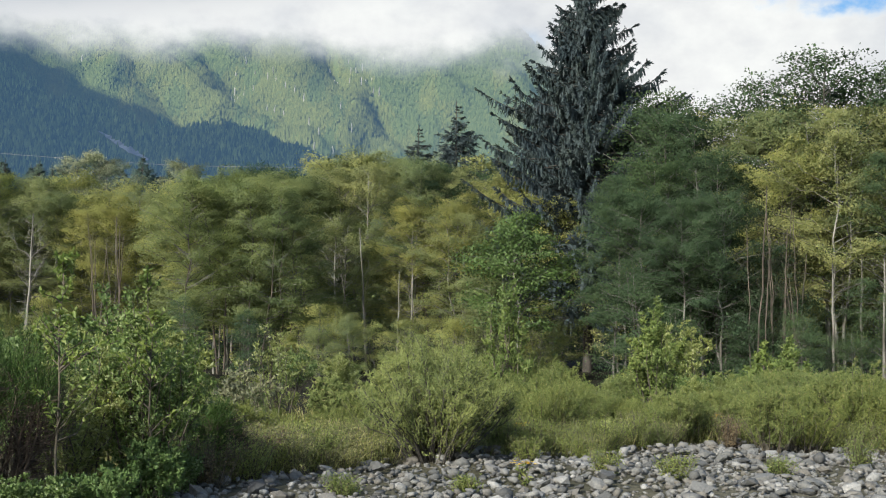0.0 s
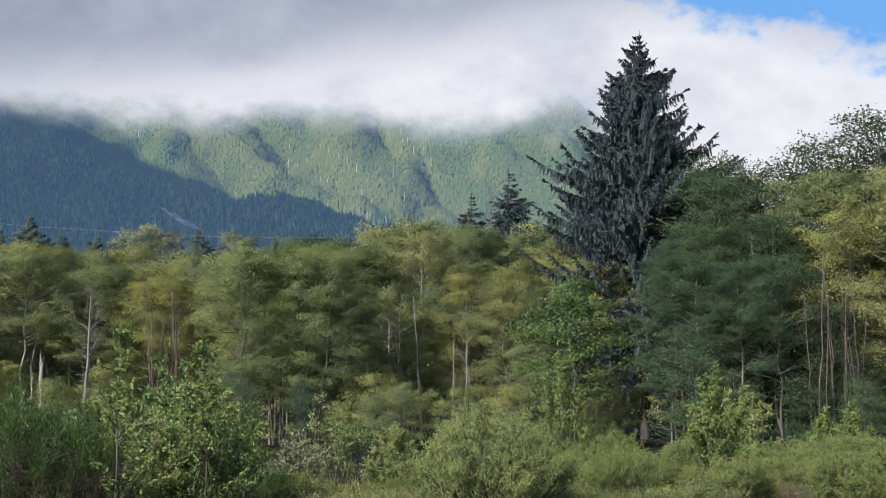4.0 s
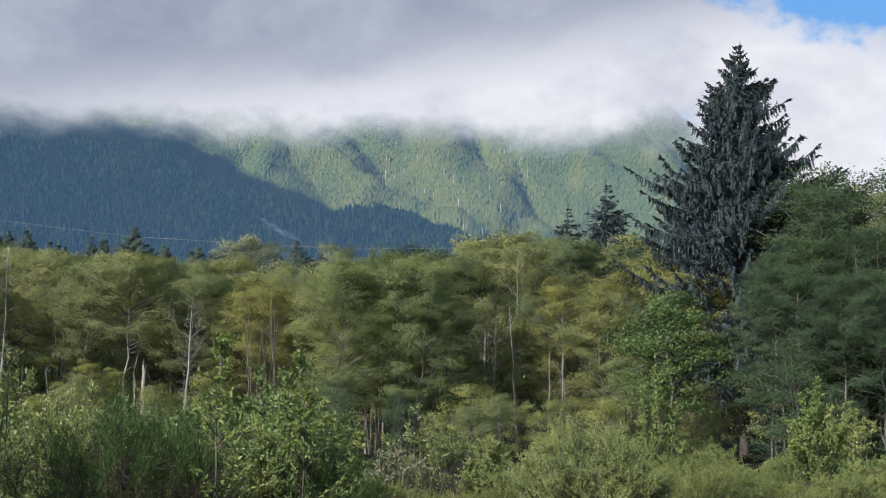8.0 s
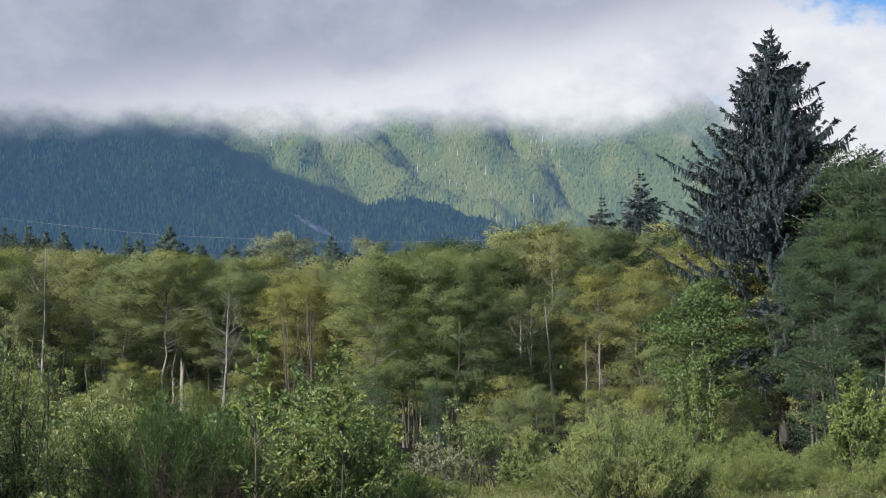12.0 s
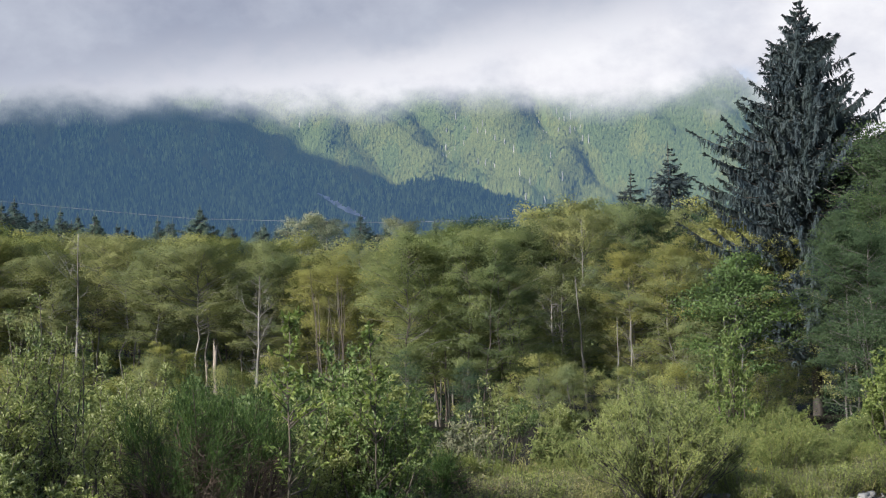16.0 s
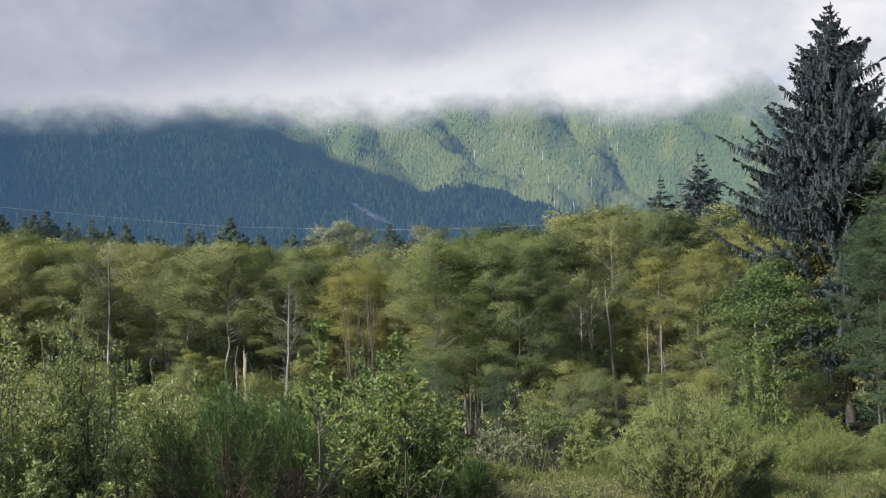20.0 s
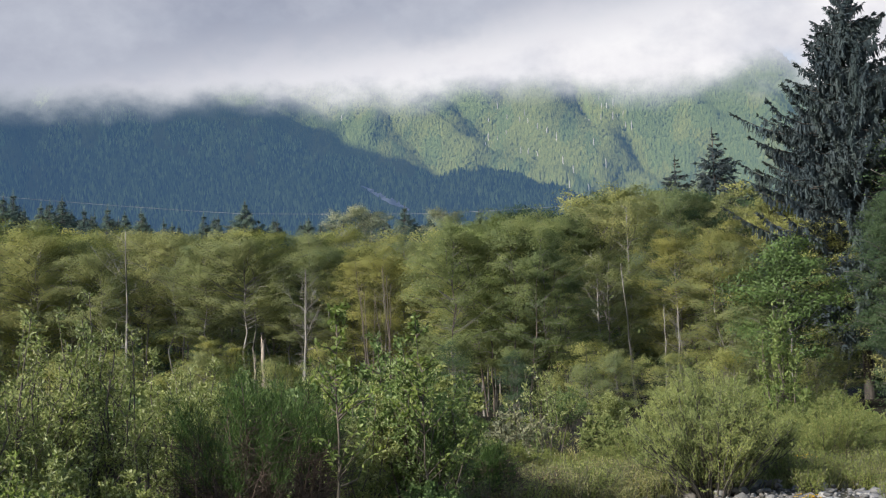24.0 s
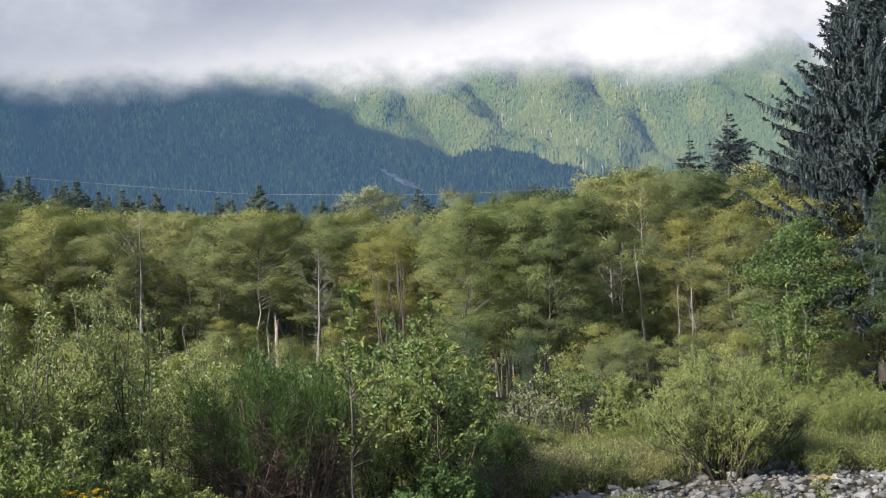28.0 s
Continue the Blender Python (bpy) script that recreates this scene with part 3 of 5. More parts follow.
def build_scar():
    """A pale slide track down the shaded foothill."""
    n = 18
    V, Q = [], []
    for i in range(n):
        k = i / (n - 1)
        az = -7.2 + 2.1 * k
        wide = (3 + 9 * math.sin(3.0 * k) + 3 * math.sin(11 * k) ** 2) * 0.5
        mid = first_hit(az, float(scar_rise(az)))
        for up in (-1, 1):
            x, y = mid[0] * (1 + up * wide / 1800) + up * wide * 0.4, mid[1] * (1 + up * wide / 1800)
            V.append((x, y, float(mountain_z(np.array([x]), np.array([y]))[0]) + 2.5))
        if i:
            Q.append((2 * i - 2, 2 * i - 1, 2 * i + 1, 2 * i))
    ob = part("rock_slide", mesh_of("rock_slide", V, [np.array(Q)], True), PALE_ROCK)
    tagged(ob, "pale bare slide track between the trees", "slope", kind="structure")


build_scar()


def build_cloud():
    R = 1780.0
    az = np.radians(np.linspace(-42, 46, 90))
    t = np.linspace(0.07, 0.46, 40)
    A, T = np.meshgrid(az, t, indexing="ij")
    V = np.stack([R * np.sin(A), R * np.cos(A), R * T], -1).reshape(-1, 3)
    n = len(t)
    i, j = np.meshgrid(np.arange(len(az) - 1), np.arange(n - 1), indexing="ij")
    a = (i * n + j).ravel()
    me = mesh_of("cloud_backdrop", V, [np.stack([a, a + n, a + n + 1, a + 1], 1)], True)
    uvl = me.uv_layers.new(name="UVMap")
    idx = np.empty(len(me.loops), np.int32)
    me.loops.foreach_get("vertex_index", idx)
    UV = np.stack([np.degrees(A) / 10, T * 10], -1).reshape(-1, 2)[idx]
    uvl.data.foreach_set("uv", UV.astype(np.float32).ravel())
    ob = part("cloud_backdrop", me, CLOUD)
    tagged(ob, "low white and grey cloud lying on the mountain tops, with haze painted below", "cloud", kind="structure")


build_cloud()

# ---- trees ----
def bent(p, q, rng, wob=0.06, k=5, sag=0.0):
    """A slightly crooked line from p to q."""
    p, q = np.asarray(p, float), np.asarray(q, float)
    s = np.linspace(0, 1, k)[:, None]
    L = np.linalg.norm(q - p)
    path = p + (q - p) * s + rng.normal(0, wob * L, (k, 3)) * np.sin(s * np.pi)
    path[:, 2] -= sag * L * np.sin(s[:, 0] * np.pi)
    return path


def alder(name, H, R, seed, leaf, leaf_n=35000, low=0.14, leaf_size=0.073, trunks=1, lean=0.03, label="", bark=None):
    """Red alder: slim pale trunk, ascending limbs, layered sprays of leaves."""
    rng = np.random.default_rng(seed)
    root = new(name)
    bark = bark or ALDER_BARK
    limbs, crown = Shape(), Shape()
    ends = []
    for k in range(trunks):
        stem = Shape()
        off = rng.normal(0, 0.35, 2) if trunks > 1 else np.zeros(2)
        top = np.array([off[0] * 2.2 + rng.normal(0, lean * H), off[1] * 2.2 + rng.normal(0, lean * H), H * rng.uniform(0.9, 0.97)])
        path = bent((off[0], off[1], -0.1), top, rng, 0.012, 9)
        stem.tube(path, np.linspace(0.0066 * H, 0.0016 * H, 9), 7)
        part("trunk", stem.mesh("trunk", True), bark, root)
        # dead lower limbs
        for _ in range(int(9 * low / trunks)):
            f = rng.uniform(0.15, max(0.2, low))
            b = np.array([np.interp(f, np.linspace(0, 1, 9), path[:, c]) for c in range(3)])
            th, ln = rng.uniform(0, 6.283), R * rng.uniform(0.25, 0.8)
            limbs.tube(bent(b, b + np.array([math.cos(th) * ln, math.sin(th) * ln, ln * rng.uniform(-0.1, 0.7)]), rng, 0.06, 4), np.linspace(0.0016 * H, 0.0005 * H, 4), 4)
        for _ in range(int(54 / trunks)):
            s = low * 0.75 + (1 - low * 0.75) * rng.random() ** 0.85
            base = np.array([np.interp(s, np.linspace(0, 1, 9), path[:, c]) for c in range(3)])
            rel = (s - low * 0.75) / (1 - low * 0.75)
            reach = R * (0.5 + 0.75 * math.sin(math.pi * min(1, 0.22 + rel * 0.72))) * rng.uniform(0.65, 1.1) * (1 - 0.45 * max(0, rel - 0.6) / 0.4)
            th = rng.uniform(0, 6.283)
            up = (0.25 + 0.75 * rel) * rng.uniform(0.4, 1.1) * reach
            tip = base + np.array([math.cos(th) * reach, math.sin(th) * reach, up])
            line = bent(base, tip, rng, 0.05, 5, -0.05)
            limbs.tube(line, np.linspace(0.0024 * H, 0.0008 * H, 5) * (1.2 - 0.6 * rel), 4)
            ends.append((line, rel))
    sprays = 8
    per = max(1, int(leaf_n / len(ends) / sprays))
    q5 = np.linspace(0, 1, 5)
    for line, rel in ends:
        for _ in range(sprays):
            s = 0.3 + 0.72 * rng.random() ** 0.8
            c = np.array([np.interp(min(s, 1.0), q5, line[:, q]) for q in range(3)])
            c = c + rng.normal(0, 0.2, 3) * (1, 1, 0.35)
            n = max(4, int(per * rng.uniform(0.5, 1.5)))
            tilt, wide = rng.normal(0, 0.26, 2), rng.uniform(0.17, 0.33)
            o = rng.normal(0, 1, (n, 3)) * (wide, wide, 0.08)
            o[:, 2] += o[:, 0] * tilt[0] + o[:, 1] * tilt[1] - 0.35 * (o[:, 0] ** 2 + o[:, 1] ** 2)
            a = rng.normal(0, 1, (n, 3)) * (1, 1, 0.45) + np.array([0, 0, -0.2])
            side = c * (1, 1, 0)
            way = unit(0.8 * side / max(0.6, np.linalg.norm(side)) + o / wide * (0.45, 0.45, 0.0) + (0, 0, 0.75))
            crown.leaves(c + o, a, leaf_size * rng.uniform(0.7, 1.25, n), leaf_size * 0.72 * rng.uniform(0.8, 1.2, n), rng, 0.15, flat=0.45, out=way)
    part("branchwork", limbs.mesh("branchwork", True), LIMB_BARK, root)["kind"] = "stuff"
    part("crown", crown.mesh("crown"), leaf, root)
    root["top"] = float(np.quantile(np.concatenate(crown.v)[:, 2], 0.995))
    tagged(root, label or "red alder with pale trunk and olive green leaves", "tree", "riverside alders")
    return root


def conifer(name, H, R, seed, leaf, whorls=34, branchlets=16, cards=10, label="", droop=0.25, low=0.06, ragged=0.25, blunt=0.8, single=False, full=6, card=1.0, profile=None, hang=0.0):
    """Spruce: straight tapering trunk, whorls of drooping boughs hung with needle sprays."""
    rng = np.random.default_rng(seed)
    root = new(name)
    stem = Shape()
    path = bent((0, 0, -0.1), (rng.normal(0, 0.006 * H), 0, H * 0.985), rng, 0.003, 9)
    stem.tube(path, np.linspace(0.0125 * H, 0.0012 * H, 9), 8)
    part("trunk", stem.mesh("trunk", True), DARK_BARK, root)
    wood, green = Shape(), Shape()
    side = rng.uniform(0.8, 1.15, 12)
    for w in range(whorls):
        s = low + (1 - low) * (w + rng.uniform(-0.3, 0.3)) / whorls
        s = min(max(s, low), 0.985 if profile else 0.965)
        count = full if s < 0.85 else 5
        lump = 1 + ragged * math.sin(w * 1.1 + seed) * rng.uniform(0.4, 1)
        for b in range(count):
            th = rng.uniform(0, 6.283)
            sect = side[int(th / 6.284 * 12)]
            reach = R * ((np.interp(s, *profile) if profile else (1 - s) ** blunt) + 0.012) * lump * sect * rng.uniform(0.72, 1.12) * (1.0 if profile else min(1.0, 0.08 + (1 - s) * 6.5))
            reach = max(0.2, reach)
            z0 = s * H
            k = 6
            q = np.linspace(0, 1, k)
            rise = (0.14 * (s - 0.35)) * q - droop * np.sin(q * math.pi * 0.8) * 0.55 + 0.13 * q ** 3
            line = np.stack([math.cos(th) * reach * q, math.sin(th) * reach * q, z0 + rise * reach], 1)
            line[:, :2] += rng.normal(0, 0.02 * reach, (k, 2)) * q[:, None]
            if single:
                wood, green = Shape(), Shape()
            wood.tube(line, np.linspace(0.02 + 0.008 * reach, 0.005, k), 4)
            nb = max(5, int(branchlets * (0.35 + reach / R)))
            sq = 0.12 + 0.88 * rng.random(nb) ** 0.75
            base = np.stack([np.interp(sq, q, line[:, c]) for c in range(3)], 1)
            sgn = rng.choice([-1, 1], nb)
            side_ax = np.array([-math.sin(th), math.cos(th), 0])
            fwd = np.array([math.cos(th), math.sin(th), 0])
            small = min(1.0, max(0.16, reach / 1.1))
            bl = (0.28 + 0.45 * (1 - sq)) * small * rng.uniform(0.7, 1.4, nb) * card
            ax = side_ax * sgn[:, None] * rng.uniform(0.2, 0.9, nb)[:, None] + fwd * rng.uniform(0.5, 0.9, nb)[:, None] + rng.normal(0, 0.15, (nb, 3))
            ax[:, 2] -= rng.uniform(0.1, 1.9, nb) * droop * 3.2 * np.clip(1.4 - sq, 0.25, 1)
            if hang:
                # curtains of twigs hang below the bough, tufts stand at its tip
                low_twig = (rng.random(nb) < hang * 0.8) & (sq < 0.93)
                ax[low_twig] = ax[low_twig] * (0.3, 0.3, 0) + (0, 0, -1)
                bl = np.where(low_twig, bl * rng.uniform(0.8, 1.5, nb), bl * 0.8)
                ax[~low_twig, 2] += 0.5
            ax = unit(ax)
            thick = (0.095 if hang else 0.075) * card * (0.5 + 0.5 * small)
            way = np.repeat(unit(fwd * 0.9 + side_ax * rng.normal(0, 0.3) + (0, 0, 0.35))[None], nb, 0)
            for _ in range(2):
                green.leaves(base, ax, bl, thick * rng.uniform(0.8, 1.2, nb), rng, 0.0, out=way)
            m = cards
            f = (np.arange(m) + 0.3) / m
            P = base[:, None] + ax[:, None] * (bl[:, None] * f)[..., None]
            out = unit(ax[:, None] * 0.9 + rng.normal(0, 0.5, (nb, m, 3)) + (0, 0, -0.25 * droop * 3))
            green.leaves(P.reshape(-1, 3), out.reshape(-1, 3), np.repeat(bl, m) * rng.uniform(0.25, 0.5, nb * m), thick * rng.uniform(0.5, 0.8, nb * m), rng, 0.1, out=np.repeat(way, m, 0))
            if single:
                bough = part("bough", wood.mesh("bough", True), DARK_BARK, root)
                part("needle_spray", green.mesh("needle_spray"), leaf, bough)["kind"] = "stuff"
    if single:
        wood, green = Shape(), Shape()
    # leader shoot
    P = np.stack([np.full(40, path[-1, 0]), np.full(40, path[-1, 1]), np.linspace(0.945 * H, H, 40)], 1)
    green.leaves(P, rng.normal(0, 0.6, (40, 3)) + (0, 0, 0.8), np.linspace(0.22, 0.08, 40), 0.03, rng)
    if not single:
        part("branchwork", wood.mesh("branchwork", True), DARK_BARK, root)["kind"] = "stuff"
    part("needle_spray", green.mesh("needle_spray"), leaf, root)
    tagged(root, label, "tree", "conifers")
    return root


def place(ob, az, d, scale=1.0, turn=0.0, lift=0.0, tall=1.0):
    x, y = spot(az, d)
    z = float(ground_z(np.array([x]), np.array([y]))[0]) + lift
    return Matrix.Translation((x, y, z)) @ Matrix.Rotation(radians(turn), 4, "Z") @ Matrix.Diagonal((scale, scale, scale * tall, 1))


def put(ob, *args, **kw):
    ob.matrix_basis = place(ob, *args, **kw)
    return ob


def grove(protos, rows_, seed):
    """Copies of the given trees; rows_: bearing, distance, height."""
    rng = np.random.default_rng(seed)
    used = {k for k, (ob, H) in enumerate(protos) if ob.get("placed")}
    for az, d, h in rows_:
        k = int(rng.integers(len(protos)))
        ob, H = protos[k]
        s = h / ob.get("top", H)
        wide = rng.uniform(0.9, 1.12)
        x, y = spot(az, d)
        m = Matrix.Translation((x, y, float(ground_z(np.array([x]), np.array([y]))[0]))) @ Matrix.Rotation(rng.uniform(0, 6.283), 4, "Z") @ Matrix.Diagonal((s * wide, s * wide, s, 1))
        if k in used:
            copy_thing(ob, m @ Matrix.Diagonal((1 / ob.scale[0], 1 / ob.scale[1], 1 / ob.scale[2], 1)))
        else:
            ob.matrix_basis = m
            used.add(k)
            ob["placed"] = 1


EYE_Z = 1.7


def high(tan, d):
    """Height of a treetop that rises tan per metre of distance above the eye."""
    return EYE_Z + tan * d


# big spruce standing over the alders
spruce = conifer("spruce", high(0.29, 58), 4.0, 3, SPRUCE_LEAF, 84, 104, 3, "tall dark grey-green spruce with drooping boughs among alders", 0.3, 0.15, 0.26, 0.68, True, 7, 0.74,
                 ((0.1, 0.3, 0.53, 0.62, 0.69, 0.75, 0.81, 0.85, 0.89, 0.92, 0.946, 0.973, 1.0), (0.95, 1.06, 1.08, 1.0, 0.78, 0.57, 0.41, 0.39, 0.33, 0.21, 0.12, 0.055, 0.0)), 0.8)
put(spruce, 14.35, 58, turn=40)
con_a = conifer("fir", high(0.184, 95), 6.4, 8, SPRUCE_LEAF, 44, 30, 4, "young dark fir rising behind the alder canopy", 0.14, 0.35, 0.1, 0.85, card=1.1)
put(con_a, 8.6, 95)
con_b = conifer("fir", high(0.165, 98), 5.8, 9, SPRUCE_LEAF, 40, 28, 4, "young dark fir rising behind the alder canopy", 0.14, 0.35, 0.2, 0.85, card=1.1)
put(con_b, 6.85, 98)
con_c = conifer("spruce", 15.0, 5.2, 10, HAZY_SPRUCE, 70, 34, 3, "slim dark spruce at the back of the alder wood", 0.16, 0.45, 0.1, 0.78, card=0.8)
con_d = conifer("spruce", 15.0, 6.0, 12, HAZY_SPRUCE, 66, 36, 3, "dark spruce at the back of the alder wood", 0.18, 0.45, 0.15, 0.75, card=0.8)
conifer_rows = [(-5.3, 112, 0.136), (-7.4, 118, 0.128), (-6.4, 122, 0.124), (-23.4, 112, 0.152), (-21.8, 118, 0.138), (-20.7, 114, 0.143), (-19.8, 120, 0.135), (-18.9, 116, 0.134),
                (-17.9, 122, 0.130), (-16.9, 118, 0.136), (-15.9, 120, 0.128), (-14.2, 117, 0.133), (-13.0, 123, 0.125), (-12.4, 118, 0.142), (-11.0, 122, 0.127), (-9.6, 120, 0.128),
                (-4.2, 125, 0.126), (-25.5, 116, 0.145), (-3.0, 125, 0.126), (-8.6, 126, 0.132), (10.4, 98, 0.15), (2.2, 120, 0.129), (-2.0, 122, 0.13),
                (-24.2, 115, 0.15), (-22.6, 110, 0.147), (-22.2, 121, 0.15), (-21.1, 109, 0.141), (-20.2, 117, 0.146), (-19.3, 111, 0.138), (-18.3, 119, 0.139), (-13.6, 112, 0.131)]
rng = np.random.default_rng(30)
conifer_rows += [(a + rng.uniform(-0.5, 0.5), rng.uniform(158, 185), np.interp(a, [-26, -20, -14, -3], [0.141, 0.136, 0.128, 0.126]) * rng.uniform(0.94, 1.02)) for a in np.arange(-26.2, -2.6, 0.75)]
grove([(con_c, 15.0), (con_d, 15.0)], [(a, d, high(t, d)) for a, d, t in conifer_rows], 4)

A = [(alder("alder", 10.5, 2.6, 21, ALDER_LEAF, low=0.6), 10.5), (alder("alder", 11.0, 2.7, 22, ALDER_LEAF, low=0.64, trunks=2), 11.0),
     (alder("alder", 10.0, 2.4, 23, ALDER_LEAF, low=0.68), 10.0), (alder("alder", 11.0, 2.6, 24, ALDER_LEAF, low=0.54), 11.0)]
N = [(alder("alder", 10.0, 2.4, 44, ALDER_LEAF, low=0.33), 10.0), (alder("alder", 10.0, 2.2, 45, ALDER_LEAF, low=0.38, trunks=2), 10.0)]
rng = np.random.default_rng(31)
rows_, back, near_rows = [], [], []
# far left wood: tall bare boles under a layered canopy
for a in np.arange(-26, -4.2, 1.9):
    t = np.interp(a, [-25, -14, -9, -6.4, -4], [0.128, 0.12, 0.117, 0.105, 0.115])
    for d, k in ((72, 0.92), (79, 0.97), (86, 0.98), (93, 0.95)):
        dd, aa = d + rng.uniform(-2.5, 2.5), a + rng.uniform(-0.9, 0.9)
        (back if d > 84 else rows_).append((aa, dd, high(t * k * rng.uniform(0.88, 1.04), dd)))
# middle wood
for a in np.arange(-3.8, 12.5, 2.0):
    t = np.interp(a, [-4, 1, 4, 8, 12], [0.122, 0.129, 0.14, 0.142, 0.13])
    for d, k in ((54, 0.72), (59, 0.9), (65, 0.98), (71, 0.97)):
        dd, aa = d + rng.uniform(-2, 2), a + rng.uniform(-0.9, 0.9)
        if d < 57 and (rng.random() < 0.45 or a > 9.5):
            continue
        (back if d > 68 else near_rows if d < 57 else rows_).append((aa, dd, high(t * k * rng.uniform(0.88, 1.04), dd)))
# right wood, nearer and darker
left_rows, rows_ = rows_, []
gap_rows = [(-3.4, 50, 7.3), (-1.8, 51.5, 7.8), (-0.4, 50, 7.4), (0.9, 50.5, 6.6)]
for a in np.arange(15.6, 33, 1.9):
    t = np.interp(a, [15, 16.5, 17.5, 18.5, 22, 24, 27, 33], [0.125, 0.15, 0.176, 0.19, 0.183, 0.184, 0.185, 0.185])
    for d, k in ((45, 0.8), (50, 0.97), (56, 0.98)):
        dd, aa = d + rng.uniform(-2, 2), a + rng.uniform(-0.7, 0.7)
        (back if d > 52 else rows_).append((aa, dd, high(t * k * rng.uniform(0.88, 1.02), dd)))
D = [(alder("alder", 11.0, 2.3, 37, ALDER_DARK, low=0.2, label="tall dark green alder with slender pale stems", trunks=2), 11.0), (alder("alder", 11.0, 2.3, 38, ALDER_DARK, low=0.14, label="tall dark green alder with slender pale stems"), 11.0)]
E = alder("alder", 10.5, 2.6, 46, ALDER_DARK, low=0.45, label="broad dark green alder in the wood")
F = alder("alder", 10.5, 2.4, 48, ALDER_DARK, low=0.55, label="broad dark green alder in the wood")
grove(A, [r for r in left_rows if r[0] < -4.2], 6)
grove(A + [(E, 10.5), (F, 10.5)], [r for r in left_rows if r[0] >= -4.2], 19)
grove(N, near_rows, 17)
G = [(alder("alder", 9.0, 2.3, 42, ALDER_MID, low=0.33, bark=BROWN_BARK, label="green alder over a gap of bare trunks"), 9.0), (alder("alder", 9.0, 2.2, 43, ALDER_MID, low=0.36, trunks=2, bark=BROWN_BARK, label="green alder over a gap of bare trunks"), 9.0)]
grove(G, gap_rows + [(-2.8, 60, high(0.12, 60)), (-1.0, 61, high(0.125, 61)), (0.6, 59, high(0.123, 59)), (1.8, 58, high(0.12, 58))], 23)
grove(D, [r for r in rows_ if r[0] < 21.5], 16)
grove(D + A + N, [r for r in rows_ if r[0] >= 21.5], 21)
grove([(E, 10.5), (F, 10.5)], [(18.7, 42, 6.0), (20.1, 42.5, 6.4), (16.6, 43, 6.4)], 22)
B = [(alder("alder", 10.0, 2.3, 28, ALDER_LEAF, 16000, 0.08, 0.1), 10.0), (alder("alder", 10.0, 2.2, 29, ALDER_LEAF, 16000, 0.03, 0.1), 10.0)]
grove(B, back, 7)
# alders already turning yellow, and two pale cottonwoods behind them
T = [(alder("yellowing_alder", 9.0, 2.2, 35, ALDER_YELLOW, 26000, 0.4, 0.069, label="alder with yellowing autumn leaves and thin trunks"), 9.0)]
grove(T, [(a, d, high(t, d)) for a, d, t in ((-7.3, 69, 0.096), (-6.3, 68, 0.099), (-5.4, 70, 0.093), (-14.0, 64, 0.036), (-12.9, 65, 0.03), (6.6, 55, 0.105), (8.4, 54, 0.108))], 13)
S = alder("sparse_alder", 11.0, 1.9, 39, ALDER_DARK, 8000, 0.45, 0.1, label="tall thin-crowned alder standing above the wood")
grove([(S, 11.0)], [(24.5, 50, high(0.214, 50)), (26.9, 52, high(0.197, 52)), (22.0, 53, high(0.194, 53)), (18.6, 55, high(0.168, 55)), (28.3, 51, high(0.2, 51)), (17.2, 55, high(0.178, 55)), (18.0, 54, high(0.186, 54))], 15)
C = [(alder("pale_cottonwood", 13.0, 2.4, 36, PALE_LEAF, 18000, 0.3, 0.09, label="pale silvery cottonwood above the alder canopy"), 13.0)]
grove(C, [(-8.3, 97, high(0.131, 97)), (-6.6, 99, high(0.134, 99)), (-7.4, 100, high(0.127, 100)), (-3.6, 104, high(0.131, 104))], 14)
# younger alders and understorey, leafy to the ground
Y = [(alder("young_alder", 5.0, 1.7, 26, ALDER_LEAF, 13000, 0.02, 0.074, 2, label="young bushy alder leafy down to the ground"), 5.0),
     (alder("young_alder", 5.0, 1.5, 27, ALDER_LEAF, 13000, 0.02, 0.074, 1, label="young bushy alder leafy down to the ground"), 5.0)]
rows_ = []
for a in np.arange(-25.5, -3.5, 2.4):
    for d, lo, hi in ((60, 2.0, 3.4), (69, 2.4, 4.2)):
        rows_.append((a + rng.uniform(-1, 1), d + rng.uniform(-3, 3), rng.uniform(lo, hi)))
for a in np.arange(0.4, 13, 1.9):
    for d, lo, hi in ((47, 1.6, 2.8), (51, 2.2, 4.0)):
        rows_.append((a + rng.uniform(-0.7, 0.7), d + rng.uniform(-2, 2), rng.uniform(lo, hi)))
grove(Y, rows_, 12)
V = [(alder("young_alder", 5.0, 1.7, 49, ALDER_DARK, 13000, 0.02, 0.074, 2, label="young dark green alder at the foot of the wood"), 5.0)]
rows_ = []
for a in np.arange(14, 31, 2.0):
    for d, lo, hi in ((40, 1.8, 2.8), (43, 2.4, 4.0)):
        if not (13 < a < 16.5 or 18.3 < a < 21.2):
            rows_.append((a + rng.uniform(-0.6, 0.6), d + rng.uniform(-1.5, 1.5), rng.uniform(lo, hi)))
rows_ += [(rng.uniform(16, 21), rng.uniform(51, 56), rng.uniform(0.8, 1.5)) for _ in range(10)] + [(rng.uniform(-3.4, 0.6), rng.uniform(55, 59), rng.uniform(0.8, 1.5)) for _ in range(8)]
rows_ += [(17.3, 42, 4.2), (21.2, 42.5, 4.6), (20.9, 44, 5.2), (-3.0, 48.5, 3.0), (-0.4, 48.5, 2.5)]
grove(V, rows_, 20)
# undergrowth added to close the back of the woods; its dark leaves paint shade
U = [(alder("undergrowth_alder", 4.5, 2.0, 47, ALDER_DARK, 3600, 0.02, 0.17, 2, label="bushy alder undergrowth added deep in the wood, shade put in its dark leaves"), 4.5)]
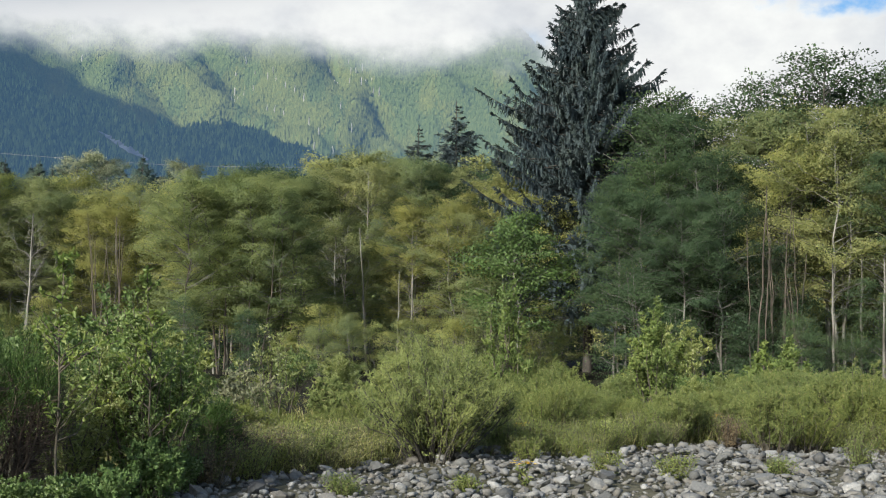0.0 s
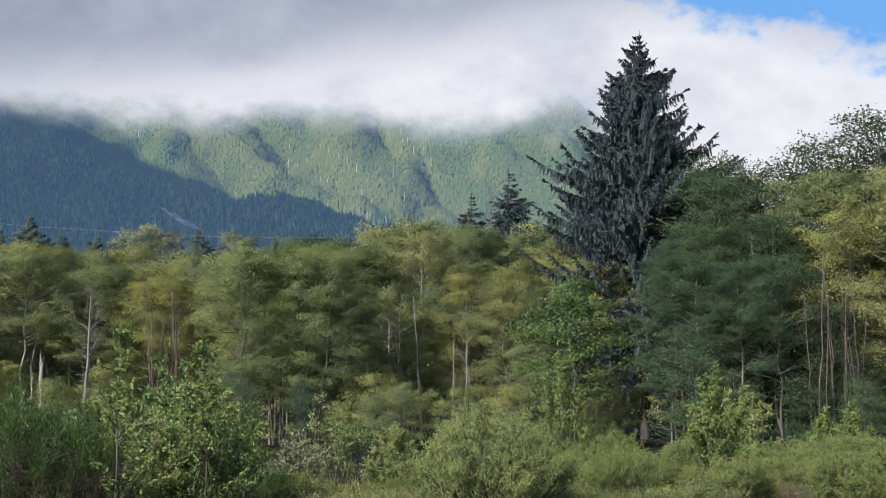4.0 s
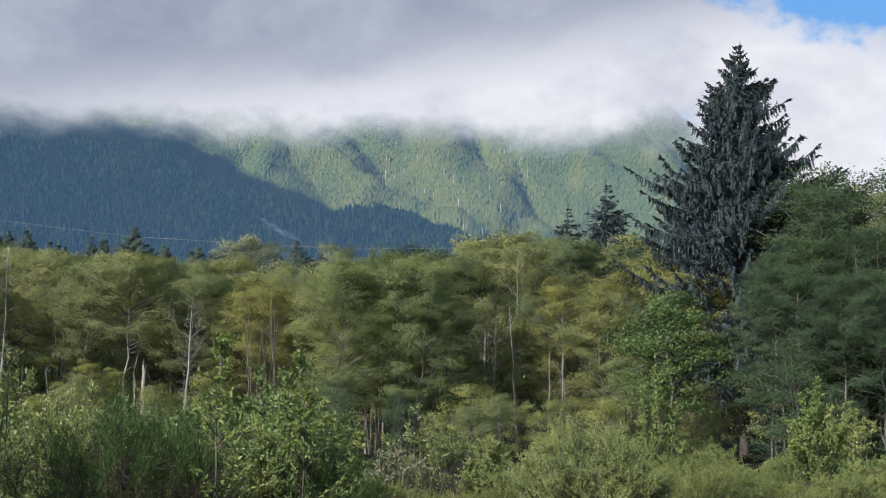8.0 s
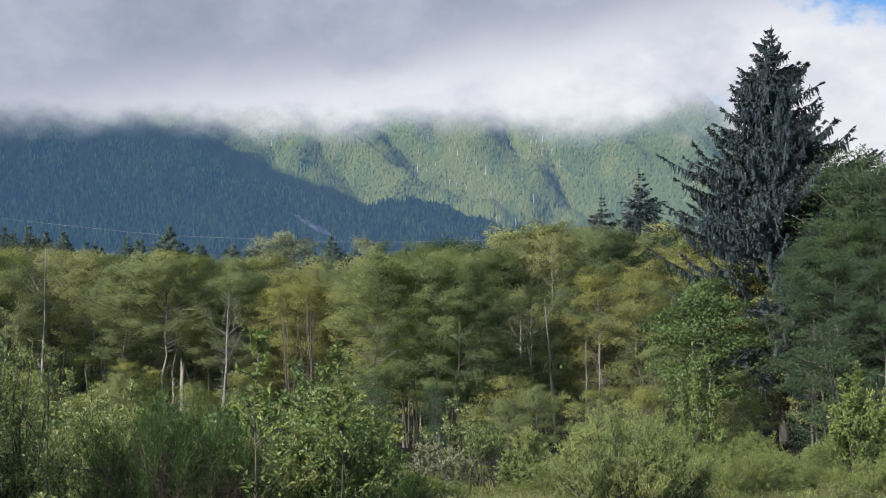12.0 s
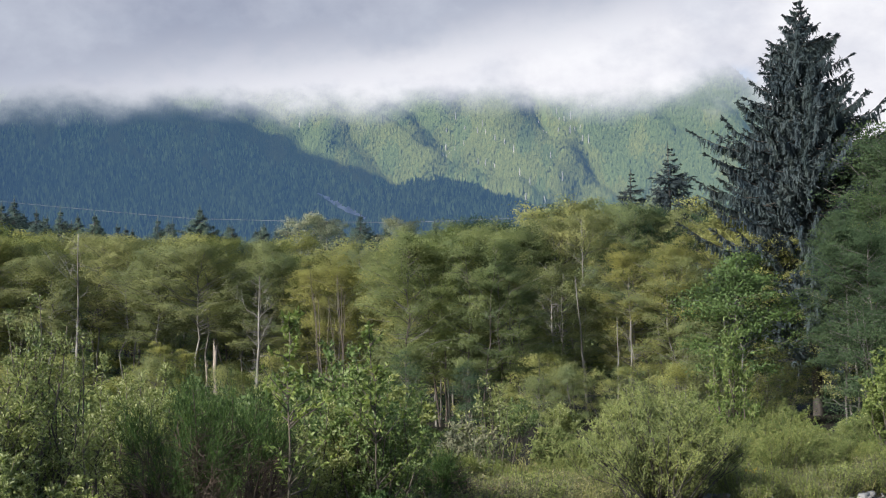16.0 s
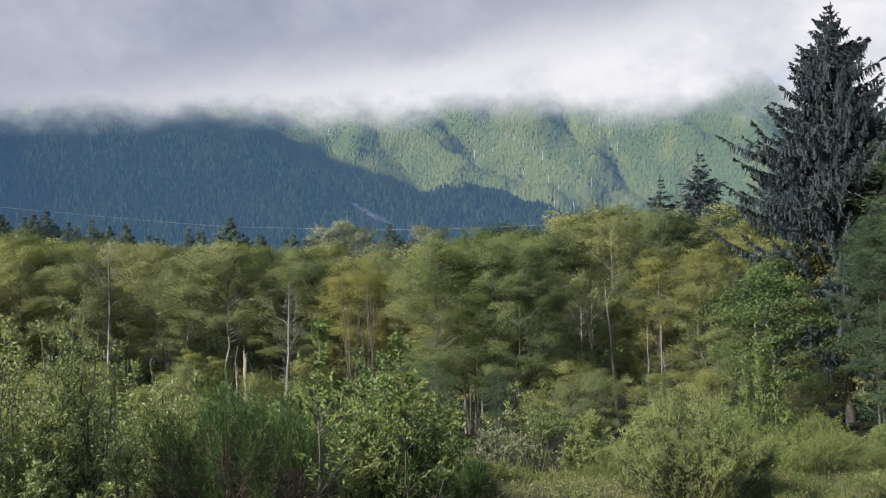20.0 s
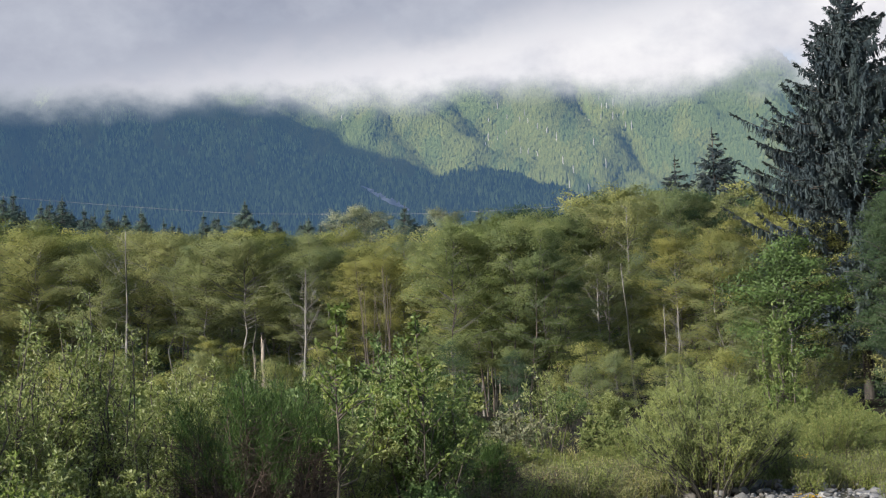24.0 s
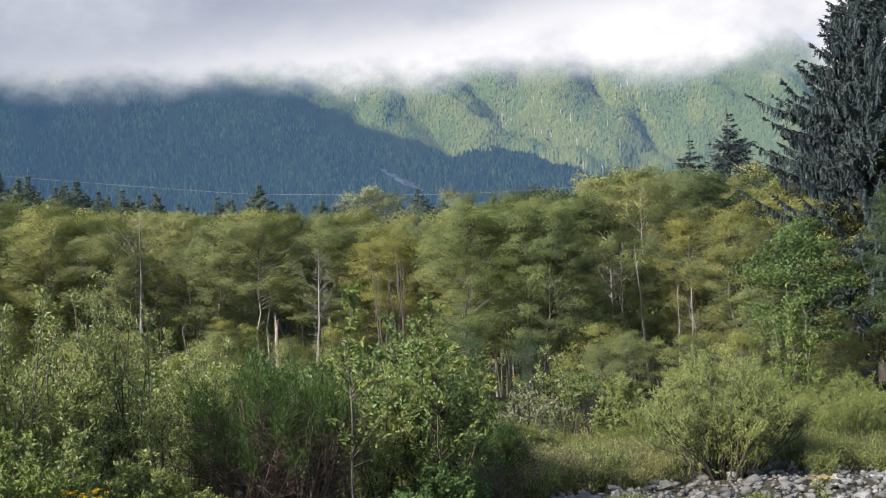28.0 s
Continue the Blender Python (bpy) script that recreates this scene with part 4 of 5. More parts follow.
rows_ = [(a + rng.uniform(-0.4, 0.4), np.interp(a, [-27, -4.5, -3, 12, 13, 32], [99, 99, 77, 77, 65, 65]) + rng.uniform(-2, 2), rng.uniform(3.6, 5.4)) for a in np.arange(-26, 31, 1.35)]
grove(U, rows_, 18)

# ---- brush on the gravel bar ----
def shrub(name, H, W, seed, leaf, stems, twigs, per, L, wd, label, group="brush", fine=True, up=0.6, bark=None, low=0.12, flat=0.2, twig_wood=True, dome=0.35, twig=1.0, whips=0.0):
    """Many-stemmed shrub: stems fan out, twigs carry leaves along them; whips are long leafy shoots that stand above the rest."""
    rng = np.random.default_rng(seed)
    root = new(name)
    wood, green = Shape(), Shape()
    for i in range(stems):
        th, lean = rng.uniform(0, 6.283), rng.random() ** 0.6
        tall = rng.random() < whips
        h = H * (rng.uniform(0.92, 1.08) if tall else rng.uniform(0.68, 0.95)) * (1 - dome * lean ** 2)
        tip = np.array([math.cos(th) * lean * W * 0.5, math.sin(th) * lean * W * 0.5, h])
        base = np.array([math.cos(th) * 0.14 * W * lean, math.sin(th) * 0.14 * W * lean, -0.05])
        line = bent(base, tip, rng, 0.03, 6, -0.08 * lean)
        wood.tube(line, np.linspace(0.007 * H, 0.0015 * H, 6), 4)
        q = np.linspace(0, 1, 6)
        for j in range(twigs):
            s = low + (1 - low) * rng.random() ** 0.75
            b = np.array([np.interp(s, q, line[:, c]) for c in range(3)])
            t2 = rng.uniform(0, 6.283)
            ln = (0.14 + 0.3 * (1 - s)) * W * 0.55 * rng.uniform(0.5, 1.2) * twig
            e = b + np.array([math.cos(t2) * ln, math.sin(t2) * ln, ln * rng.uniform(up * 0.3, up * 1.3)])
            tw = bent(b, e, rng, 0.04, 4, -0.05)
            if twig_wood:
                wood.tube(tw, np.linspace(0.0018 * H, 0.0008 * H, 4), 3)
            f = rng.uniform(0.05, 1.08, per)
            P = np.stack([np.interp(np.minimum(f, 1), np.linspace(0, 1, 4), tw[:, c]) for c in range(3)], 1) + rng.normal(0, 0.01 * H, (per, 3))
            P[:, 2] = np.maximum(P[:, 2], 0.02)
            ax = unit(unit(e - b) * 0.5 + rng.normal(0, 0.6, (per, 3)) + (0, 0, 0.25 * up))
            green.leaves(P, ax, L * rng.uniform(0.6, 1.2, per), wd * rng.uniform(0.7, 1.2, per), rng, 0.22, fine, flat, np.repeat(unit(e * (1, 1, 0.5) / W + (e - b) / (np.linalg.norm(e - b) + 1e-6) * 0.4 + (0, 0, 0.2))[None], per, 0) * 0.5)
        n = 30 if tall else 6
        f = rng.uniform(0.6, 1.0, n)
        P = np.stack([np.interp(f, q, line[:, c]) for c in range(3)], 1)
        green.leaves(P, rng.normal(0, 0.7, (n, 3)) + (0, 0, 0.3), L * rng.uniform(0.9, 1.3, n) * (1.3 if tall else 1), wd * rng.uniform(0.9, 1.2, n) * (1.3 if tall else 1), rng, 0.22, fine)
    part("branchwork", wood.mesh("branchwork", True), bark or TWIG_BARK, root)["kind"] = "stuff"
    part("foliage", green.mesh("foliage"), leaf, root)
    tagged(root, label, "shrub", group)
    return root


def broom(name, H, W, seed, label):
    """Broom: plumes of fine upright green switches over a tangle of brown twigs."""
    rng = np.random.default_rng(seed)
    root = new(name)
    wood, green = Shape(), Shape()
    for i in range(44):
        th, lean = rng.uniform(0, 6.283), rng.random() ** 0.6
        base = np.array([math.cos(th), math.sin(th), 0]) * 0.08 * W
        mid = np.array([math.cos(th) * lean * W * 0.42, math.sin(th) * lean * W * 0.42, H * rng.uniform(0.4, 0.84) * (1 - 0.3 * lean)])
        line = bent(base, mid, rng, 0.05, 6, -0.08)
        q = np.linspace(0, 1, 6)
        wood.tube(line, np.linspace(0.012, 0.004, 6), 4)
        for j in range(34):
            s = rng.uniform(0.12, 0.9)
            b = np.array([np.interp(s, q, line[:, c]) for c in range(3)])
            e = b + rng.normal(0, 0.14, 3) * (1, 1, 0.5) + (math.cos(th) * 0.15, math.sin(th) * 0.15, 0.08)
            wood.tube(bent(b, e, rng, 0.06, 4), [0.004, 0.003, 0.002, 0.0015], 3)
        for j in range(34):
            s = rng.uniform(0.8, 1.0)
            b = np.array([np.interp(s, q, line[:, c]) for c in range(3)]) + rng.normal(0, 0.03, 3)
            ln = H * rng.uniform(0.08, 0.26) * (1 - 0.25 * lean)
            ax = unit(np.array([math.cos(th) * lean * 0.45, math.sin(th) * lean * 0.45, 1.0]) + rng.normal(0, 0.3, 3))
            n = 8
            P = b + ax * (np.linspace(0, 0.9, n) * ln)[:, None]
            green.leaves(P, ax[None] + rng.normal(0, 0.34, (n, 3)), rng.uniform(0.035, 0.065, n), rng.uniform(0.004, 0.007, n), rng, 0.2)
    part("branchwork", wood.mesh("branchwork", True), BROOM_WOOD, root, "brown woody stems")["kind"] = "stuff"
    part("foliage", green.mesh("foliage"), BROOM_LEAF, root)
    tagged(root, label, "shrub", "brush")
    return root


def sapling(name, H, seed, leaf, label, L=0.066, wd=0.03, lean=0.05, spread=0.22, twigs=34, per=15, bare=0.3):
    """Young cottonwood: one whip of a stem with leafy side shoots, big leaves at the top."""
    rng = np.random.default_rng(seed)
    root = new(name)
    stem, green = Shape(), Shape()
    line = bent((0, 0, -0.05), (rng.normal(0, lean * H), rng.normal(0, lean * H), H), rng, 0.012, 9)
    stem.tube(line, np.linspace(0.0062 * H, 0.0016 * H, 9), 6)
    q = np.linspace(0, 1, 9)
    for j in range(twigs):
        s = bare + (1 - bare) * rng.random()
        b = np.array([np.interp(s, q, line[:, c]) for c in range(3)])
        th = rng.uniform(0, 6.283)
        ln = spread * H * (1.05 - 0.85 * s) * rng.uniform(0.6, 1.2)
        e = b + np.array([math.cos(th) * ln, math.sin(th) * ln, ln * rng.uniform(0.5, 1.2)])
        tw = bent(b, e, rng, 0.04, 4)
        shoot, spray = Shape(), Shape()
        shoot.tube(tw, np.linspace(0.0035 * H, 0.0012 * H, 4), 4)
        f = rng.uniform(0.2, 1.05, per)
        P = np.stack([np.interp(np.minimum(f, 1), np.linspace(0, 1, 4), tw[:, c]) for c in range(3)], 1)
        spray.leaves(P, unit(e - b) * 0.5 + rng.normal(0, 0.6, (per, 3)), L * rng.uniform(0.6, 1.2, per), wd * rng.uniform(0.8, 1.2, per), rng, 0.2, True, 0.15)
        part("leaf_spray", spray.mesh("leaf_spray"), leaf, part("side_shoot", shoot.mesh("side_shoot", True), TWIG_BARK, root))["kind"] = "stuff"
    n = 34
    f = rng.uniform(0.72, 1.0, n)
    P = np.stack([np.interp(f, q, line[:, c]) for c in range(3)], 1)
    green.leaves(P, rng.normal(0, 0.7, (n, 3)) + (0, 0, 0.5), L * rng.uniform(0.8, 1.3, n), wd * rng.uniform(0.9, 1.3, n), rng, 0.2, True)
    part("stem", stem.mesh("stem", True), TWIG_BARK, root)
    part("top_foliage", green.mesh("top_foliage"), leaf, root)["kind"] = "stuff"
    tagged(root, label, "sapling", "young cottonwoods")
    return root


# round willow at the edge of the stones
willow = shrub("willow_bush", 1.84, 2.3, 41, WILLOW_LEAF, 130, 18, 38, 0.038, 0.0105, "round grey-green willow bush at the edge of the stones", fine=False, up=1.2, low=0.06, dome=0.62, twig=0.68, bark=DARK_BARK)
put(willow, 7.7, 17.0)

# thicket near the viewpoint
TALL = "tall leafy thicket shrub with pale leaf undersides"
put(shrub("thicket_shrub", 2.4, 1.7, 51, SHRUB_LEAF, 44, 18, 27, 0.041, 0.0151, TALL, up=1.0, twig=0.7, whips=0.3, fine=False), -18.9, 12.2)
put(shrub("thicket_shrub", 2.3, 1.7, 52, SHRUB_LEAF, 44, 18, 27, 0.041, 0.0151, TALL, up=1.0, twig=0.7, whips=0.3, fine=False), -22.8, 11.4)
put(shrub("thicket_shrub", 2.15, 1.5, 58, SHRUB_LEAF, 38, 18, 27, 0.038, 0.0143, TALL, up=1.0, twig=0.7, whips=0.2, fine=False), -26.5, 10.6)
put(shrub("thicket_shrub", 2.05, 1.4, 53, SHRUB_LEAF, 34, 18, 27, 0.041, 0.0158, "leafy green thicket shrub beside the broom", up=1.0, twig=0.7, whips=0.25, fine=False), -15.4, 13.6)
put(shrub("thicket_shrub", 2.0, 1.5, 54, COTTON_LEAF, 42, 18, 28, 0.043, 0.0203, "dense green cottonwood thicket beside the stones", up=0.9, twig=0.8, whips=0.25, fine=False), -5.0, 13.6)
put(shrub("thicket_shrub", 1.75, 1.3, 55, SHRUB_LEAF, 30, 17, 27, 0.041, 0.0166, "leafy shrub at the foot of the saplings", up=0.9, twig=0.8, whips=0.2, fine=False), -8.2, 13.6)
put(shrub("thicket_shrub", 0.7, 1.0, 68, MAPLE_LEAF, 22, 12, 18, 0.048, 0.023, "low dark leafy shrub at the foot of the thicket", fine=False), -4.7, 13.0)
put(shrub("thicket_shrub", 0.55, 0.8, 56, MAPLE_LEAF, 16, 11, 21, 0.041, 0.0197, "low dark leafy shrub spilling over the stones", fine=False), -6.4, 11.8)
put(shrub("thicket_shrub", 1.3, 1.25, 57, SHRUB_LEAF, 26, 14, 28, 0.041, 0.0166, "leafy shrub in front of the thicket", whips=0.2, fine=False), -20.6, 10.8)
put(shrub("thicket_shrub", 0.8, 0.8, 59, SHRUB_LEAF, 20, 12, 27, 0.041, 0.0166, "leafy shrub in front of the thicket", whips=0.2, fine=False), -17.2, 11.4)
put(shrub("thicket_shrub", 1.2, 1.3, 48, BRIGHT_LEAF, 28, 14, 28, 0.041, 0.0181, "low yellow-green leafy shrub in front of the thicket", whips=0.2, fine=False), -23.2, 10.0)
put(shrub("thicket_shrub", 0.95, 1.0, 49, SHRUB_LEAF, 24, 14, 28, 0.041, 0.0166, "leafy shrub in front of the thicket", whips=0.2, fine=False), -18.0, 10.9)
put(shrub("thicket_shrub", 0.5, 0.8, 60, COTTON_LEAF, 22, 12, 28, 0.041, 0.0189, "low leafy shrub spilling over the stones", fine=False), -3.6, 14.0)
for az, d, k in ((-16.2, 11.2, 65), (-18.9, 10.5, 66), (-21.6, 10.2, 67)):
    put(shrub("thicket_shrub", 1.0 if az < -20 else 0.75, 1.1, k, SHRUB_LEAF, 24, 14, 28, 0.041, 0.0166, "leafy shrub in front of the thicket", whips=0.2, fine=False), az, d)
put(shrub("thicket_shrub", 0.5, 0.8, 64, COTTON_LEAF, 22, 12, 28, 0.041, 0.0196, "low leafy shrub at the foot of the saplings", fine=False), -9.4, 11.6)
put(broom("broom_bush", 2.2, 1.5, 61, "dark green broom bush with brown woody base"), -13.0, 12.2)
put(broom("broom_bush", 2.12, 1.25, 62, "dark green broom bush with brown woody base"), -10.7, 12.4)
put(broom("broom_bush", 1.0, 0.7, 63, "small green broom at the edge of the stones"), -2.0, 15.2)
put(sapling("cottonwood_sapling", high(0.053, 12.0), 71, BRIGHT_LEAF, "slender cottonwood sapling with pale bark and yellow-green leaves"), -8.6, 12.0)
put(sapling("cottonwood_sapling", high(0.042, 13.2), 72, BRIGHT_LEAF, "leafy cottonwood sapling above the thicket", twigs=36), -4.5, 13.2)
put(sapling("cottonwood_sapling", high(0.035, 14.5), 73, COTTON_LEAF, "leafy cottonwood sapling in the thicket"), -6.3, 14.5)
put(shrub("young_cottonwood", high(0.045, 22), 1.4, 74, BRIGHT_LEAF, 20, 15, 16, 0.062, 0.03, "bright leafy young cottonwood behind the willow bush", up=1.0, twig=0.8, whips=0.35, dome=0.5), 10.5, 22)
put(shrub("young_cottonwood", high(0.022, 24), 1.2, 75, BRIGHT_LEAF, 20, 16, 16, 0.07, 0.034, "bright leafy young cottonwood behind the weeds", up=1.0, twig=0.8, whips=0.35), 17.3, 25)
put(shrub("young_cottonwood", high(0.0, 26), 1.3, 77, BRIGHT_LEAF, 20, 16, 16, 0.07, 0.034, "bright leafy young cottonwood behind the weeds", up=1.0, twig=0.8, whips=0.35), 22.6, 26)
# grey half-dead shrub by the hollow
put(shrub("pale_shrub", 1.35, 1.1, 81, GREY_LEAF, 16, 12, 9, 0.07, 0.03, "pale half-dry shrub beside a dark hollow"), -0.8, 20)
put(shrub("leafy_shrub", 2.1, 1.5, 82, SHRUB_LEAF, 13, 13, 9, 0.065, 0.03, "open leafy shrub in front of the alder trunks"), 0.6, 24)
put(shrub("leafy_shrub", 1.05, 1.3, 83, WEED_LEAF, 24, 16, 14, 0.07, 0.025, "soft green shrub among dry grass"), 3.4, 22)
put(alder("maple_tree", 5.6, 1.6, 84, MAPLE_LEAF, 17000, 0.34, 0.09, label="low round bright green maple before the spruce"), 11.4, 45)

# belt of weeds and low bushes across the bar
W_ = [(shrub("weed_bush", 1.3, 1.7, 91, WEED_LEAF, 38, 12, 42, 0.036, 0.0115, "soft grey-green weedy bush behind the stones", fine=False, up=1.1, twig_wood=False), 1.3),
      (shrub("weed_bush", 1.3, 1.5, 92, WEED_LEAF, 38, 12, 42, 0.038, 0.0125, "soft grey-green weedy bush behind the stones", fine=False, up=1.1, twig_wood=False), 1.3),
      (shrub("leafy_bush", 1.6, 1.6, 93, SHRUB_LEAF, 26, 12, 20, 0.07, 0.034, "leafy green bush below the alders", fine=False, twig_wood=False), 1.6),
      (shrub("leafy_bush", 1.8, 1.7, 94, COTTON_LEAF, 26, 12, 20, 0.075, 0.038, "leafy green bush below the alders", fine=False, twig_wood=False), 1.8)]
rng = np.random.default_rng(77)
wr, lr = [], []
for a in np.arange(9.5, 31, 1.35):
    for d in (21, 22.5, 24.5, 27.5, 32):
        dd = d + rng.uniform(-1.5, 1.5)
        hollow = 12.3 < a < 16.6 or 18.2 < a < 21
        if d > 26 and hollow:
            continue
        wr.append((a + rng.uniform(-0.8, 0.8), dd, min(1.75, max(0.5, high(rng.uniform(-0.046, -0.032) if hollow else rng.uniform(-0.035, -0.012) * (1 if a > 13 else 0.6), dd))) * rng.uniform(0.8, 1.05)))
for a in np.arange(-4, 10, 1.6):
    for d in (20, 22.5, 26, 30):
        dd = d + rng.uniform(-1.5, 1.5)
        if d > 24 and -3.4 < a < 0.2:
            continue
        wr.append((a + rng.uniform(-0.8, 0.8), dd, high(rng.uniform(-0.058, -0.04), dd) * rng.uniform(0.7, 1.05)))
for a in np.arange(-26, 31, 2.0):
    for d in (36,):
        dd = d + rng.uniform(-2, 2)
        if 11.5 < a < 16.6 or a > 18.2 or -3.2 < a < 0.2:
            continue
        lr.append((a + rng.uniform(-0.8, 0.8), dd, rng.uniform(0.9, 1.5) if 0 < a < 12 else rng.uniform(1.4, 2.4)))
for a in np.arange(-26, -3, 2.0):
    for d in (19, 25):
        lr.append((a + rng.uniform(-0.8, 0.8), d + rng.uniform(-2, 2), rng.uniform(1.1, 1.6) if -15 < a < -8 else rng.uniform(1.5, 2.3)))
for a in np.arange(11.5, 21.5, 0.9):
    for d in (31, 35):
        lr.append((a + rng.uniform(-0.4, 0.4), d + rng.uniform(-1.5, 1.5), rng.uniform(0.45, 0.75) if a < 16 else rng.uniform(0.7, 1.05)))
for a in np.arange(-3.4, 0.4, 0.9):
    for d in (29, 36):
        lr.append((a + rng.uniform(-0.4, 0.4), d + rng.uniform(-1.5, 1.5), rng.uniform(0.45, 0.7)))
grove(W_[:2], wr, 8)
grove(W_[2:], lr, 9)


# dead standing trees in the left wood
def bare_tree(H, r, seed, label, fork):
    """Dying alder: pale bole, a few long ascending forks, short bare twigs."""
    rng = np.random.default_rng(seed)
    root = new("bare_tree")
    sh, br = Shape(), Shape()
    q9, q6 = np.linspace(0, 1, 9), np.linspace(0, 1, 6)
    path = bent((0, 0, -0.1), (rng.normal(0, 0.02 * H), 0, H), rng, 0.004, 9)
    sh.tube(path, np.linspace(r * 0.9, r * 0.2, 9), 8)
    part("trunk", sh.mesh("trunk", True), ALDER_BARK, root)
    for k in range(fork + 26):
        big = k < fork
        s = rng.uniform(0.5, 0.8) if big else rng.uniform(0.3, 0.97)
        b = np.array([np.interp(s, q9, path[:, c]) for c in range(3)])
        th = rng.choice([0.0, 3.14]) + rng.normal(0, 0.5)
        ln = H * (rng.uniform(0.2, 0.34) if big else rng.uniform(0.05, 0.13))
        e = b + np.array([math.cos(th) * ln * 0.6, math.sin(th) * ln * 0.6, ln * (rng.uniform(0.5, 0.95) if big else rng.uniform(-0.2, 0.6))])
        tw = bent(b, e, rng, 0.03, 6, 0.04)
        br.tube(tw, np.linspace(r * (0.26 if big else 0.15), r * 0.06, 6), 5)
        for _ in range(5 if big else 2):
            f = rng.uniform(0.35, 0.95)
            b2 = np.array([np.interp(f, q6, tw[:, c]) for c in range(3)])
            br.tube(bent(b2, b2 + rng.normal(0, 0.35, 3) + (0, 0, 0.3), rng, 0.05, 3), [r * 0.1, r * 0.07, r * 0.04], 3)
    part("branchwork", br.mesh("branchwork", True), ALDER_BARK, root)["kind"] = "stuff"
    tagged(root, label, "dead tree", "dead trees")
    return root


def stump(H, r, seed, label):
    """Snapped trunk: tapering bole that ends in uneven splinters."""
    rng = np.random.default_rng(seed)
    root = new("broken_snag")
    sh, sp = Shape(), Shape()
    path = bent((0, 0, -0.1), (rng.normal(0, 0.02 * H), 0, H * 0.86), rng, 0.012, 9)
    sh.tube(path, np.linspace(r, r * 0.8, 9) * rng.uniform(0.92, 1.06, 9), 9)
    part("trunk", sh.mesh("trunk", True), DEAD_WOOD, root)
    for k in range(9):
        th = k * 0.7 + rng.uniform(-0.2, 0.2)
        b = path[-1] + np.array([math.cos(th), math.sin(th), 0]) * r * 0.5 - (0, 0, 0.15)
        h = H * rng.uniform(0.04, 0.13) * (1.5 if k == 3 else 1)
        sp.tube([b, b + (rng.normal(0, 0.02), rng.normal(0, 0.02), h * 0.6), b + (rng.normal(0, 0.05), 0, h)], [r * 0.34, r * 0.22, r * 0.03], 4)
    part("splintered_top", sp.mesh("splintered_top"), DEAD_WOOD, root, "splintered brown wood")["kind"] = "stuff"
    tagged(root, label, "dead tree", "dead trees")
    return root


put(stump(high(0.0395, 60), 0.115, 101, "broken grey-brown tree stump with splintered top"), -11.7, 60)
put(stump(high(0.026, 60.5), 0.065, 102, "short broken dead trunk beside a taller stump"), -12.15, 60.5)
put(bare_tree(high(0.086, 66), 0.105, 103, "bare white dying alder with forked branches", 5), -9.95, 66)
put(bare_tree(high(0.118, 69), 0.1, 104, "bare white dying alder with one long leaning limb", 2), -17.65, 69)
put(bare_tree(high(0.088, 56), 0.085, 105, "pale forked dead alder among green crowns", 3), 3.15, 56)
put(bare_tree(high(0.098, 55), 0.085, 106, "pale forked dead alder among yellowing crowns", 2), 8.8, 55)


# slim trunks in front of the right wood and in the middle gap
def pole(name, az, d, H, r, seed, lean, bark, label):
    rng = np.random.default_rng(seed)
    root = new(name)
    sh = Shape()
    path = bent((0, 0, -0.1), (lean * H, 0, H), rng, 0.004, 9)
    sh.tube(path, np.linspace(r, r * 0.3, 9), 7)
    part("trunk", sh.mesh("trunk", True), bark, root)
    br = Shape()
    for _ in range(24):
        s = rng.uniform(0.2, 0.99)
        b = np.array([np.interp(s, np.linspace(0, 1, 9), path[:, c]) for c in range(3)])
        th = rng.uniform(0, 6.283)
        ln = rng.uniform(0.25, 1.2) * (1.2 - 0.5 * s)
        br.tube(bent(b, b + np.array([math.cos(th) * ln * 0.7, math.sin(th) * ln * 0.7, ln * rng.uniform(0.1, 0.9)]), rng, 0.06, 4), np.linspace(r * 0.14, r * 0.05, 4), 3)
    part("branchwork", br.mesh("branchwork", True), bark, root)["kind"] = "stuff"
    tagged(root, label, "tree", "bare alders")
    put(root, az, d)


GREY_STEM, BROWN_STEM = "slim grey alder trunk with bare side branches", "thin brown dead alder stem with bare twigs"
for i, (az, d, H, r, lean) in enumerate(((19.0, 43, 3.7, 0.085, -0.05), (19.4, 43.5, 3.6, 0.07, -0.06), (20.3, 44, 3.4, 0.05, 0.02), (1.9, 53, 6.5, 0.05, -0.06), (4.6, 53, 6.0, 0.05, -0.06), (6.5, 51, 4.0, 0.045, 0.02), (5.9, 52, 4.2, 0.04, 0.02),
                                         (-2.1, 52.4, 4.0, 0.055, -0.03), (-0.75, 53, 4.0, 0.045, -0.04),
                                         (24.8, 42, 4.0, 0.06, 0.0), (25.9, 43, 4.2, 0.055, 0.02), (26.8, 42, 4.2, 0.06, 0.02))):
    pole("bare_alder", az, d, H, r, 200 + i, lean, ALDER_BARK, GREY_STEM)
rng = np.random.default_rng(260)
for i in range(11):
    pole("bare_alder", 21.2 + 2.4 * rng.random(), 41 + rng.uniform(-0.8, 1.6), rng.uniform(3.6, 6.4), rng.uniform(0.022, 0.045), 230 + i, rng.normal(0, 0.08), BROWN_BARK, BROWN_STEM)

for i in range(9):
    pole("bare_alder", -7.3 + 1.7 * rng.random(), 65 + rng.uniform(-0.8, 1.6), rng.uniform(5.2, 7.4), rng.uniform(0.03, 0.05), 250 + i, rng.normal(0, 0.05), BROWN_BARK, BROWN_STEM)

